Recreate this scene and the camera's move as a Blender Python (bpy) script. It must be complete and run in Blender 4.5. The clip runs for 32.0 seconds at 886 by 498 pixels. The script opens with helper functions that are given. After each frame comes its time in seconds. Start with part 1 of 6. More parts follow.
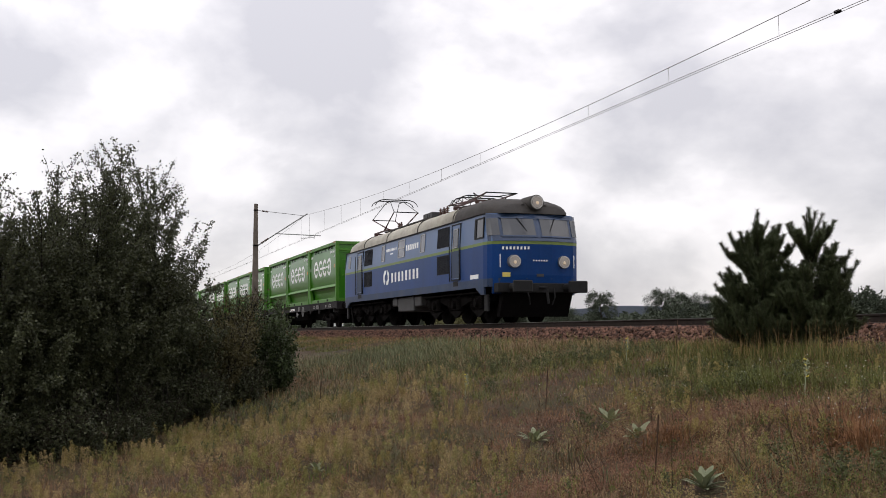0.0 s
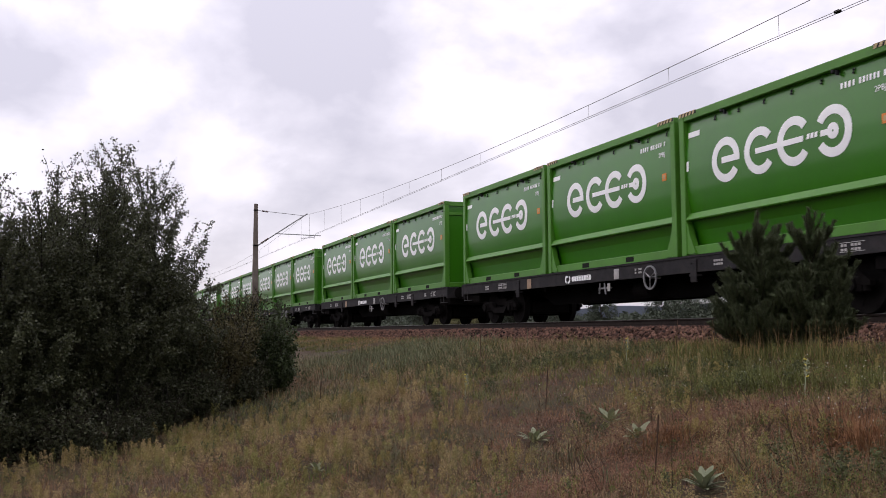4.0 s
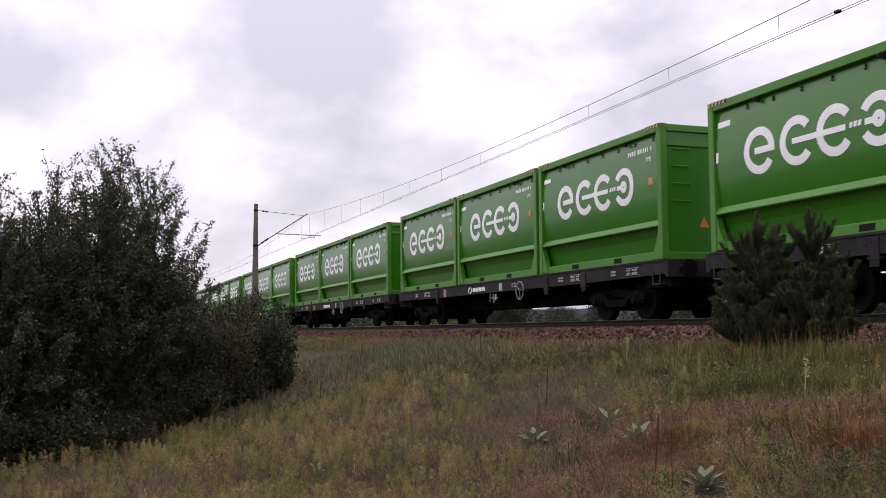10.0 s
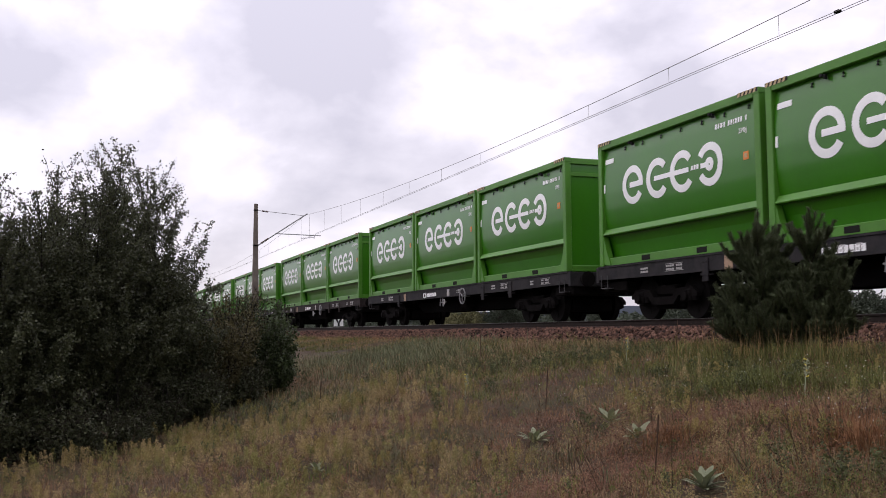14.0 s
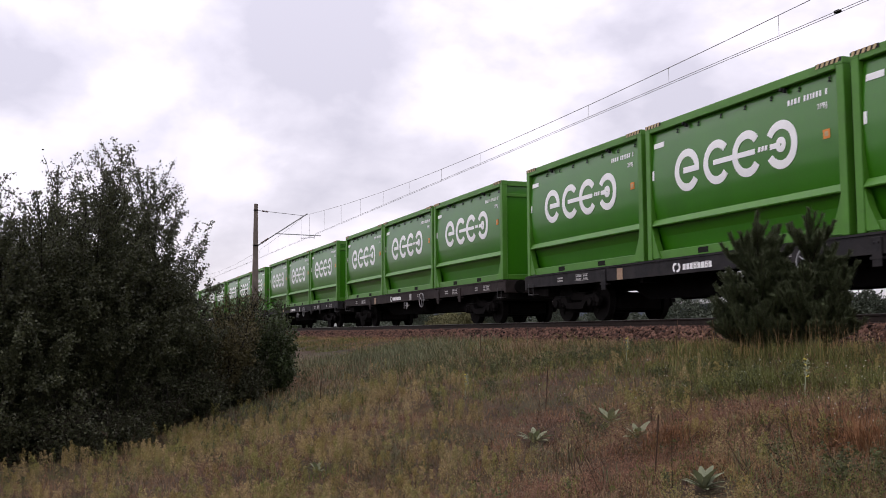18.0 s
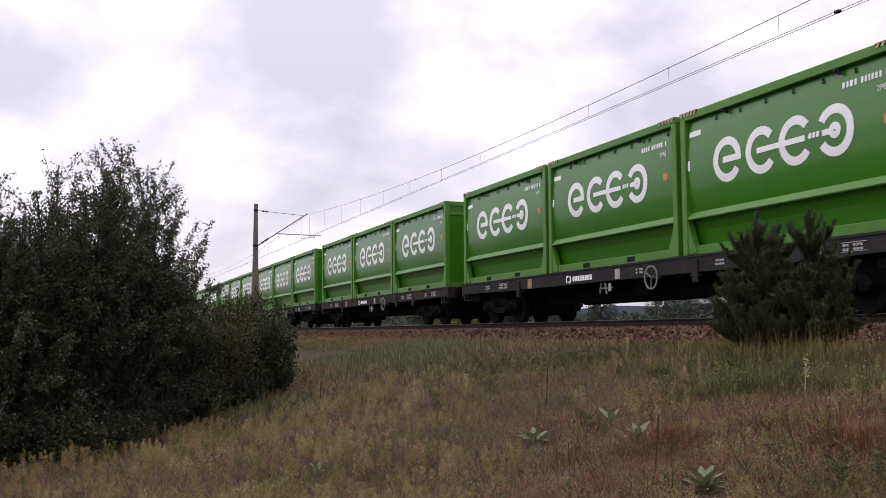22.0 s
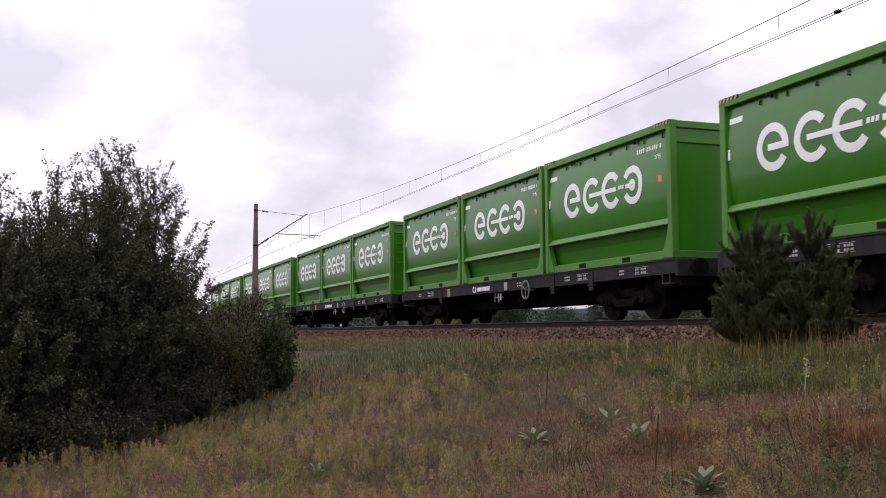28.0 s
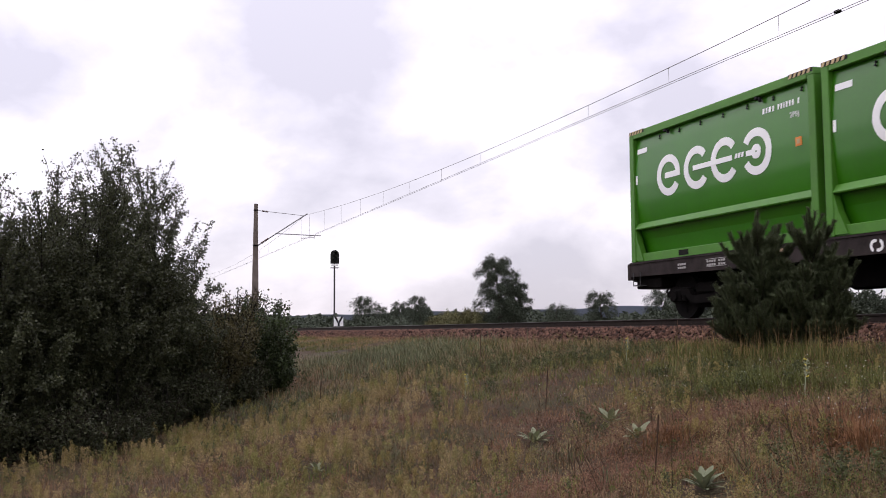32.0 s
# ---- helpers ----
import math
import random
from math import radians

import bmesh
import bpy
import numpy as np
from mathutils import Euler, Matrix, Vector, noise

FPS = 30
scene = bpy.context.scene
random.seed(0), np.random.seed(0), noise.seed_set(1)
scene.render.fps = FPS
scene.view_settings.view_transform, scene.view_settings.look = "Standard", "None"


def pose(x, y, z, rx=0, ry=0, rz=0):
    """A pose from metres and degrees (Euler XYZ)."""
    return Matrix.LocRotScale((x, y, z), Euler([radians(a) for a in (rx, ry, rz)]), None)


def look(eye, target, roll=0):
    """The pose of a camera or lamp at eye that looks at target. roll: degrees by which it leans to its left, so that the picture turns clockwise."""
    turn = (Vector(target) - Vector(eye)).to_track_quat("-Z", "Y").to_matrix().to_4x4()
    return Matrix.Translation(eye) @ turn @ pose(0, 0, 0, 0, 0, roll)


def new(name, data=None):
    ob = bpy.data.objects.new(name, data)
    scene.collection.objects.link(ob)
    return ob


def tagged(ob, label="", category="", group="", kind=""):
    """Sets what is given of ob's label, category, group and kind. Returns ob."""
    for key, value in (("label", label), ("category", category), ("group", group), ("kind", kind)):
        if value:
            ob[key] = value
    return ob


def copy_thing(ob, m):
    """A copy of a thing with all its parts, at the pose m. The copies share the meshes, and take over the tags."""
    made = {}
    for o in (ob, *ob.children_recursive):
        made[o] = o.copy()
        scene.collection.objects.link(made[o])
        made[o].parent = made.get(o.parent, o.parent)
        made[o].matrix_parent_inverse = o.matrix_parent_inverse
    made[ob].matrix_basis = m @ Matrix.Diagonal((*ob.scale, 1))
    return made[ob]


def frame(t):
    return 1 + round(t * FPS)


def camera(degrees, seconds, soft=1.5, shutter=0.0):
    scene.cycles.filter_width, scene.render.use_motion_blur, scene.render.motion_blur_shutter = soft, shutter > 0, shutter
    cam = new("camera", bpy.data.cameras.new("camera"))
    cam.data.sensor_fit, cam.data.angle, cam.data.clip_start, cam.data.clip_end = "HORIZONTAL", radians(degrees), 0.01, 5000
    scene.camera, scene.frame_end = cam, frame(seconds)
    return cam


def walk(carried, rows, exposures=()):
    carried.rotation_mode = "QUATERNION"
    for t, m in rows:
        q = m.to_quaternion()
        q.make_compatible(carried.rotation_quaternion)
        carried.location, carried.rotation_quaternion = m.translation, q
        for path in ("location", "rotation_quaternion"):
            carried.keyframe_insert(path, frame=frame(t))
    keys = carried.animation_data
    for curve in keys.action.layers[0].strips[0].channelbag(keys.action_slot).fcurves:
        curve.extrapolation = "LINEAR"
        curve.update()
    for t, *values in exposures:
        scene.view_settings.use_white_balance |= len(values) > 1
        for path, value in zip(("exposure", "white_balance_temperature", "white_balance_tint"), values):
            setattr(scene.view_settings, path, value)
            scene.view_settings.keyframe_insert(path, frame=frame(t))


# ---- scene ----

# ---------------------------------------------------------------- camera
EYE = (0.0, -12.617, -0.241)
cam = camera(48.17, 32.0, soft=0.7, shutter=0.05)
VIEW = look(EYE, (-18.730, -5.803, 1.418), -0.34)
walk(cam, [(0.0, VIEW), (32.0, VIEW)], exposures=[(0.0, -0.17, 6600, 13), (1.6, -0.15, 6400, 18), (3.0, -0.16, 6350, 21), (9.0, -0.15, 6350, 22), (25.0, -0.08, 6350, 22), (32.0, -0.01, 6350, 22)])

# ---------------------------------------------------------------- sky and sun
SUN_ELEV, SUN_AZ = radians(50), radians(215)
world = bpy.data.worlds.new("overcast_sky")
scene.world = world
world.use_nodes = True
wn, wl = world.node_tree.nodes, world.node_tree.links
wn.clear()
w_out = wn.new("ShaderNodeOutputWorld")
w_bg = wn.new("ShaderNodeBackground")
w_co = wn.new("ShaderNodeTexCoord")
w_sky = wn.new("ShaderNodeTexSky")
w_sky.sky_type, w_sky.sun_disc = "NISHITA", False
w_sky.sun_elevation, w_sky.sun_rotation = SUN_ELEV, SUN_AZ
w_map = wn.new("ShaderNodeMapping")
w_map.inputs["Scale"].default_value = (1.0, 1.0, 1.7)
w_map.inputs["Location"].default_value = (1.35, 0.62, 0.9)
w_n1 = wn.new("ShaderNodeTexNoise")
w_n1.inputs["Scale"].default_value, w_n1.inputs["Detail"].default_value = 4.2, 9.0
w_n1.inputs["Roughness"].default_value, w_n1.inputs["Distortion"].default_value = 0.52, 0.12
w_rmp = wn.new("ShaderNodeValToRGB")
w_rmp.color_ramp.elements[0].position, w_rmp.color_ramp.elements[0].color = 0.39, (0.70, 0.695, 0.73, 1)
w_rmp.color_ramp.elements[1].position, w_rmp.color_ramp.elements[1].color = 0.59, (1.16, 1.14, 1.15, 1)
w_mid = w_rmp.color_ramp.elements.new(0.49)
w_mid.color = (0.88, 0.87, 0.89, 1)
w_gain = wn.new("ShaderNodeVectorMath")
w_gain.operation = "SCALE"
w_gain.inputs["Scale"].default_value = 0.02
w_mix = wn.new("ShaderNodeVectorMath")
w_mix.operation = "ADD"
wl.new(w_co.outputs["Generated"], w_map.inputs["Vector"])
wl.new(w_map.outputs["Vector"], w_n1.inputs["Vector"])
wl.new(w_n1.outputs["Fac"], w_rmp.inputs["Fac"])
wl.new(w_sky.outputs["Color"], w_gain.inputs[0])
wl.new(w_gain.outputs["Vector"], w_mix.inputs[0])
wl.new(w_rmp.outputs["Color"], w_mix.inputs[1])
w_sep = wn.new("ShaderNodeSeparateXYZ")
w_up = wn.new("ShaderNodeMapRange")
w_up.inputs["From Min"].default_value, w_up.inputs["From Max"].default_value = 0.0, 1.0
w_up.inputs["To Min"].default_value, w_up.inputs["To Max"].default_value = 0.96, 2.0
w_dome = wn.new("ShaderNodeVectorMath")
w_dome.operation = "SCALE"
wl.new(w_co.outputs["Generated"], w_sep.inputs[0])
wl.new(w_sep.outputs["Z"], w_up.inputs["Value"])
wl.new(w_mix.outputs["Vector"], w_dome.inputs[0])
wl.new(w_up.outputs["Result"], w_dome.inputs["Scale"])
wl.new(w_dome.outputs["Vector"], w_bg.inputs["Color"])
wl.new(w_bg.outputs["Background"], w_out.inputs["Surface"])
w_bg.inputs["Strength"].default_value = 0.86

sun_data = bpy.data.lights.new("sun", "SUN")
sun_data.energy, sun_data.angle, sun_data.color = 0.75, radians(80), (1.0, 0.96, 0.9)
sun = new("sun", sun_data)
SUN_DIR = Vector((math.sin(SUN_AZ) * math.cos(SUN_ELEV), math.cos(SUN_AZ) * math.cos(SUN_ELEV), math.sin(SUN_ELEV)))
sun.matrix_basis = look(SUN_DIR * 80, (0, 0, 0))


# ---------------------------------------------------------------- materials
def mat(name, color, rough=0.6, metal=0.0, var=0.25, scale=6.0, dirt=0.0, dirt_color=(0.05, 0.04, 0.03), bump=0.0,
        bump_scale=40.0, island=0.0, per_object=0.0, trans=0.0, streak=False, spec=0.5, coat=0.0):
    """A painted, rusty, earthy or leafy surface: base colour with two scales of variation, dirt and fine relief."""
    m = bpy.data.materials.new(name)
    m.use_nodes = True
    n, l = m.node_tree.nodes, m.node_tree.links
    b = n["Principled BSDF"]
    b.inputs["Roughness"].default_value, b.inputs["Metallic"].default_value = rough, metal
    b.inputs["Specular IOR Level"].default_value = spec
    b.inputs["Coat Weight"].default_value, b.inputs["Coat Roughness"].default_value = coat, 0.16
    co = n.new("ShaderNodeTexCoord")
    mp = n.new("ShaderNodeMapping")
    l.new(co.outputs["Object"], mp.inputs["Vector"])
    if streak:
        mp.inputs["Scale"].default_value = (1.0, 1.0, 0.18)
    big = n.new("ShaderNodeTexNoise")
    big.inputs["Scale"].default_value, big.inputs["Detail"].default_value = scale, 5.0
    fine = n.new("ShaderNodeTexNoise")
    fine.inputs["Scale"].default_value, fine.inputs["Detail"].default_value = scale * 9, 4.0
    l.new(mp.outputs["Vector"], big.inputs["Vector"])
    l.new(co.outputs["Object"], fine.inputs["Vector"])
    add = n.new("ShaderNodeMath")
    add.operation = "MULTIPLY_ADD"
    l.new(fine.outputs["Fac"], add.inputs[0])
    add.inputs[1].default_value = 0.45
    l.new(big.outputs["Fac"], add.inputs[2])
    rng = n.new("ShaderNodeMapRange")
    rng.inputs["From Min"].default_value, rng.inputs["From Max"].default_value = 0.42, 1.02
    rng.inputs["To Min"].default_value, rng.inputs["To Max"].default_value = 1 - var, 1 + var
    l.new(add.outputs[0], rng.inputs["Value"])
    last = rng.outputs["Result"]
    for amount, node, socket in ((island, "ShaderNodeNewGeometry", "Random Per Island"), (per_object, "ShaderNodeObjectInfo", "Random")):
        if amount:
            src = n.new(node)
            r2 = n.new("ShaderNodeMapRange")
            r2.inputs["To Min"].default_value, r2.inputs["To Max"].default_value = 1 - amount, 1 + amount
            l.new(src.outputs[socket], r2.inputs["Value"])
            mul = n.new("ShaderNodeMath")
            mul.operation = "MULTIPLY"
            l.new(last, mul.inputs[0])
            l.new(r2.outputs["Result"], mul.inputs[1])
            last = mul.outputs[0]
    sc = n.new("ShaderNodeVectorMath")
    sc.operation = "SCALE"
    sc.inputs[0].default_value = color
    l.new(last, sc.inputs["Scale"])
    out = sc.outputs["Vector"]
    if dirt:
        dn = n.new("ShaderNodeTexNoise")
        dn.inputs["Scale"].default_value, dn.inputs["Detail"].default_value = scale * 0.6, 8.0
        dn.inputs["Roughness"].default_value = 0.7
        l.new(mp.outputs["Vector"], dn.inputs["Vector"])
        dr = n.new("ShaderNodeMapRange")
        dr.inputs["From Min"].default_value, dr.inputs["From Max"].default_value = 0.45, 0.75
        dr.inputs["To Max"].default_value = dirt
        l.new(dn.outputs["Fac"], dr.inputs["Value"])
        mx = n.new("ShaderNodeMix")
        mx.data_type = "RGBA"
        l.new(dr.outputs["Result"], mx.inputs[0])
        l.new(out, mx.inputs[6])
        mx.inputs[7].default_value = (*dirt_color, 1)
        out = mx.outputs[2]
    l.new(out, b.inputs["Base Color"])
    if bump:
        bn = n.new("ShaderNodeTexNoise")
        bn.inputs["Scale"].default_value, bn.inputs["Detail"].default_value = bump_scale, 6.0
        l.new(co.outputs["Object"], bn.inputs["Vector"])
        bp = n.new("ShaderNodeBump")
        bp.inputs["Strength"].default_value, bp.inputs["Distance"].default_value = bump, 0.02
        l.new(bn.outputs["Fac"], bp.inputs["Height"])
        l.new(bp.outputs["Normal"], b.inputs["Normal"])
    if trans:
        tr = n.new("ShaderNodeBsdfTranslucent")
        l.new(out, tr.inputs["Color"])
        ms = n.new("ShaderNodeMixShader")
        ms.inputs[0].default_value = trans
        l.new(b.outputs[0], ms.inputs[1])
        l.new(tr.outputs[0], ms.inputs[2])
        l.new(ms.outputs[0], n["Material Output"].inputs["Surface"])
    return m


# soil and litter, base darkened to paint in the shadow between plants
M_SOIL = mat("soil_litter_and_gap_shade", (0.055, 0.036, 0.024), 0.95, var=0.5, scale=1.2, dirt=0.5, dirt_color=(0.06, 0.075, 0.03), bump=0.6, spec=0.12)
# bed far darker than its loose stones: the gaps' shade as colour
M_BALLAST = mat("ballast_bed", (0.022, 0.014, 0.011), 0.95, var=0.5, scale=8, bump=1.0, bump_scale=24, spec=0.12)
M_STONE = mat("ballast_stone", (0.092, 0.050, 0.036), 0.9, var=0.5, scale=5, island=1.0, bump=0.3, spec=0.12)
M_RAIL = mat("rusty_rail", (0.026, 0.019, 0.016), 0.75, 0.3, var=0.4, scale=9, spec=0.12)
M_RAILTOP = mat("worn_rail_head", (0.42, 0.41, 0.40), 0.3, 0.9, var=0.12, scale=5)
M_CONCRETE = mat("weathered_concrete", (0.17, 0.155, 0.135), 0.9, var=0.3, scale=3, dirt=0.4, bump=0.3, spec=0.12)
M_MAST = mat("mast_concrete", (0.155, 0.13, 0.112), 0.9, var=0.3, scale=3, dirt=0.4, bump=0.3, spec=0.12)
M_GALV = mat("galvanised_steel", (0.25, 0.25, 0.25), 0.5, 0.7, var=0.2, scale=8)
# darker than real steel: the shade under the train is in this colour
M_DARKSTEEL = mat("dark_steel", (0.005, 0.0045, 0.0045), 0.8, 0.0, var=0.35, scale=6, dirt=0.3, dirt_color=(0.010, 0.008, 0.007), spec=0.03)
M_WIRE = mat("wire_copper", (0.10, 0.085, 0.075), 0.5, 0.6, var=0.15)
M_GREEN = mat("container_green", (0.026, 0.160, 0.0012), 0.35, var=0.10, scale=1.5, dirt=0.15, dirt_color=(0.045, 0.09, 0.02), per_object=0.05, streak=True, spec=0.3, coat=0.4)
M_GREENFRAME = mat("container_frame_green", (0.056, 0.195, 0.014), 0.45, var=0.14, scale=2, dirt=0.25, dirt_color=(0.085, 0.13, 0.055), per_object=0.05, spec=0.35)
M_TARP = mat("grey_green_cover", (0.06, 0.12, 0.05), 0.7, var=0.2, scale=3)
M_WHITE = mat("white_paint", (0.86, 0.87, 0.85), 0.5, var=0.06, scale=3)
M_ORANGE = mat("orange_sign", (0.70, 0.22, 0.02), 0.5, var=0.1)
M_HAZY = mat("hazard_yellow", (0.46, 0.35, 0.17), 0.5, var=0.15)
M_BLACK = mat("black_paint", (0.018, 0.018, 0.018), 0.6, var=0.2, spec=0.12)
M_HOLE = mat("pocket_shade", (0.012, 0.013, 0.01), 0.8, var=0.2, spec=0.12)
M_WAGON = mat("wagon_grey", (0.022, 0.021, 0.022), 0.75, var=0.5, scale=3.5, dirt=0.7, dirt_color=(0.045, 0.040, 0.038), spec=0.12)
M_WAGONBROWN = mat("wagon_brown", (0.026, 0.020, 0.019), 0.75, var=0.5, scale=3.5, dirt=0.7, dirt_color=(0.050, 0.040, 0.036), spec=0.12)
# wheel colour lowered to near black to carry the underfloor shade
M_WHEEL = mat("shaded_wheel_steel", (0.010, 0.009, 0.0085), 0.85, 0.0, var=0.3, scale=6, spec=0.03)
M_BLUE = mat("deep_blue_paint", (0.004, 0.040, 0.165), 0.36, var=0.2, scale=1.6, dirt=0.3, dirt_color=(0.012, 0.04, 0.11), streak=True, spec=0.16)
M_LIGHTBLUE = mat("light_blue_paint", (0.058, 0.118, 0.245), 0.33, var=0.12, scale=1.6, dirt=0.25, dirt_color=(0.075, 0.095, 0.14), streak=True)
M_CABBLUE = mat("cab_front_blue", (0.026, 0.050, 0.105), 0.32, var=0.12, scale=2, dirt=0.2, dirt_color=(0.06, 0.08, 0.12))
M_BULB = mat("lamp_bulb", (0.9, 0.72, 0.5), 0.2, var=0.05)
M_REFLECTOR = mat("lamp_reflector", (0.30, 0.27, 0.24), 0.15, 0.6, var=0.1)
M_STRIPE = mat("lime_stripe", (0.13, 0.19, 0.030), 0.45, var=0.12, scale=3)
M_SKIRT = mat("blue_grey_skirt", (0.016, 0.040, 0.095), 0.5, var=0.3, scale=2, dirt=0.8, dirt_color=(0.055, 0.058, 0.064), streak=True, spec=0.3)
M_ROOF = mat("cream_roof", (0.36, 0.34, 0.28), 0.7, var=0.2, scale=2, dirt=0.6, dirt_color=(0.12, 0.11, 0.09))
M_ROOFDARK = mat("sooty_roof", (0.055, 0.052, 0.050), 0.8, var=0.3, scale=3, dirt=0.4, spec=0.12)
M_GRILLE = mat("grille_dark", (0.028, 0.030, 0.036), 0.6, 0.2, var=0.2, spec=0.12)
# grime, blackened further so the colour holds the shade around the bogies
M_BOGIE = mat("bogie_grime_and_shade", (0.007, 0.0063, 0.006), 0.9, var=0.4, scale=4, dirt=0.3, dirt_color=(0.018, 0.015, 0.013), spec=0.03)
M_TANK = mat("grey_tank", (0.045, 0.046, 0.046), 0.7, var=0.25, scale=3, dirt=0.5)
M_GLASS = mat("cab_glass", (0.035, 0.040, 0.047), 0.04, var=0.04, spec=0.9)
M_FROST = mat("frosted_window", (0.20, 0.21, 0.23), 0.25, var=0.08, scale=3)
M_RIM = mat("lamp_rim", (0.36, 0.35, 0.33), 0.35, 0.7, var=0.1)
M_REDBROWN = mat("pantograph_red", (0.06, 0.024, 0.021), 0.6, 0.2, var=0.2)
M_INSUL = mat("brown_insulator", (0.07, 0.03, 0.02), 0.25, var=0.15)
M_YELLOW = mat("yellow_plate", (0.62, 0.52, 0.12), 0.5, var=0.1)
M_BARK = mat("aspen_bark", (0.022, 0.019, 0.016), 0.9, var=0.4, scale=8, bump=0.5, spec=0.12)
M_BARKDARK = mat("dark_bark", (0.045, 0.038, 0.030), 0.95, var=0.4, scale=8, bump=0.5, spec=0.12)
M_LEAF = mat("aspen_leaf", (0.062, 0.069, 0.034), 0.45, var=0.35, scale=0.7, island=0.4, trans=0.3, spec=0.3)
M_LEAFOLIVE = mat("olive_leaf", (0.088, 0.078, 0.036), 0.6, var=0.25, scale=0.6, island=0.45, trans=0.25, spec=0.2)
M_LEAFBUSH = mat("bush_leaf", (0.044, 0.060, 0.024), 0.5, var=0.25, scale=0.8, island=0.45, trans=0.2, spec=0.2)
M_NEEDLE = mat("pine_needle", (0.060, 0.075, 0.034), 0.55, var=0.25, scale=1.5, island=0.4, spec=0.2)
# distant foliage: some haze is mixed into the green, bluer than near leaves
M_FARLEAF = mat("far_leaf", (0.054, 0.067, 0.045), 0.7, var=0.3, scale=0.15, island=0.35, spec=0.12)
# ridge colour: distance haze is painted in as pale blue-grey
M_HAZEWOOD = mat("haze_tinted_wood", (0.110, 0.130, 0.160), 0.95, var=0.15, scale=0.02, spec=0.12)
M_GRASS = mat("green_grass", (0.108, 0.116, 0.032), 0.7, var=0.3, scale=0.6, island=0.45, trans=0.2, spec=0.2)
M_FRESHGRASS = mat("fresh_green_grass", (0.115, 0.165, 0.034), 0.65, var=0.3, scale=0.8, island=0.4, trans=0.25, spec=0.25)
M_GREYGRASS = mat("grey_green_grass", (0.125, 0.135, 0.072), 0.75, var=0.25, scale=0.5, island=0.4, trans=0.2, spec=0.15)
M_DRY = mat("dry_grass", (0.27, 0.170, 0.080), 0.8, var=0.3, scale=0.5, island=0.5, trans=0.2, spec=0.2)
M_PALEGRASS = mat("pale_tan_grass", (0.215, 0.150, 0.088), 0.8, var=0.35, scale=0.5, island=0.5, trans=0.2, spec=0.15)
M_MATBROWN = mat("matted_brown_grass", (0.172, 0.104, 0.070), 0.85, var=0.35, scale=0.7, island=0.35, trans=0.15, spec=0.1)
M_MATOLIVE = mat("matted_olive_grass", (0.140, 0.128, 0.058), 0.85, var=0.35, scale=0.7, island=0.35, trans=0.15, spec=0.1)
M_RUSTGRASS = mat("rust_brown_grass", (0.215, 0.110, 0.052), 0.8, var=0.3, scale=0.7, island=0.5, trans=0.2, spec=0.2)
M_REDGRASS = mat("reddish_sorrel", (0.196, 0.098, 0.066), 0.8, var=0.3, scale=0.6, island=0.5, trans=0.2, spec=0.2)
M_YELLOWHERB = mat("yellowing_herb", (0.262, 0.205, 0.074), 0.75, var=0.3, scale=0.9, island=0.4, trans=0.25, spec=0.2)
M_STRAWHERB = mat("straw_plume", (0.345, 0.262, 0.128), 0.8, var=0.3, scale=0.9, island=0.4, trans=0.25, spec=0.2)
M_OLIVEHERB = mat("olive_plume", (0.235, 0.222, 0.075), 0.75, var=0.3, scale=0.9, island=0.4, trans=0.25, spec=0.2)
M_TANHERB = mat("tan_herb", (0.240, 0.152, 0.094), 0.85, var=0.3, scale=0.8, island=0.5, trans=0.2, spec=0.1)
M_BROWNHERB = mat("withered_herb", (0.150, 0.092, 0.060), 0.85, var=0.35, scale=0.8, island=0.5, spec=0.1)
M_WEEDGREEN = mat("weed_leaf_green", (0.078, 0.090, 0.036), 0.6, var=0.35, scale=1.2, island=0.5, trans=0.2, spec=0.2)
M_SEEDBROWN = mat("brown_seed_heads", (0.050, 0.030, 0.022), 0.85, var=0.35, scale=1.0, island=0.5, spec=0.1)
M_FARSHRUB = mat("yellow_green_shrub", (0.135, 0.130, 0.060), 0.75, var=0.3, scale=0.3, island=0.4, spec=0.12)
M_MULLEIN = mat("mullein_leaf", (0.30, 0.33, 0.21), 0.75, var=0.2, scale=5, bump=0.3, spec=0.2)
M_STALK = mat("dry_stalk", (0.075, 0.048, 0.032), 0.85, var=0.3, spec=0.12)
M_FLOWER = mat("pale_flower", (0.72, 0.70, 0.62), 0.7, var=0.15, island=0.2)
M_YFLOWER = mat("yellow_flower", (0.70, 0.56, 0.06), 0.7, var=0.15)


# ---------------------------------------------------------------- mesh tools
def mesh_np(name, verts, faces, material):
    """A mesh out of number arrays; faces all have the same number of corners."""
    verts, faces = np.asarray(verts, dtype=np.float32), np.asarray(faces, dtype=np.int32)
    me = bpy.data.meshes.new(name)
    me.vertices.add(len(verts))
    me.vertices.foreach_set("co", verts.ravel())
    k = faces.shape[1]
    me.loops.add(faces.size)
    me.loops.foreach_set("vertex_index", faces.ravel())
    me.polygons.add(len(faces))
    me.polygons.foreach_set("loop_start", np.arange(0, faces.size, k, dtype=np.int32))
    me.polygons.foreach_set("loop_total", np.full(len(faces), k, dtype=np.int32))
    me.update(calc_edges=True)
    me.materials.append(material)
    return me


def bm_mesh(name, bm, material, smooth=False):
    me = bpy.data.meshes.new(name)
    bmesh.ops.recalc_face_normals(bm, faces=bm.faces[:])
    bm.to_mesh(me)
    bm.free()
    me.materials.append(material)
    if smooth:
        for p in me.polygons:
            p.use_smooth = True
    return me


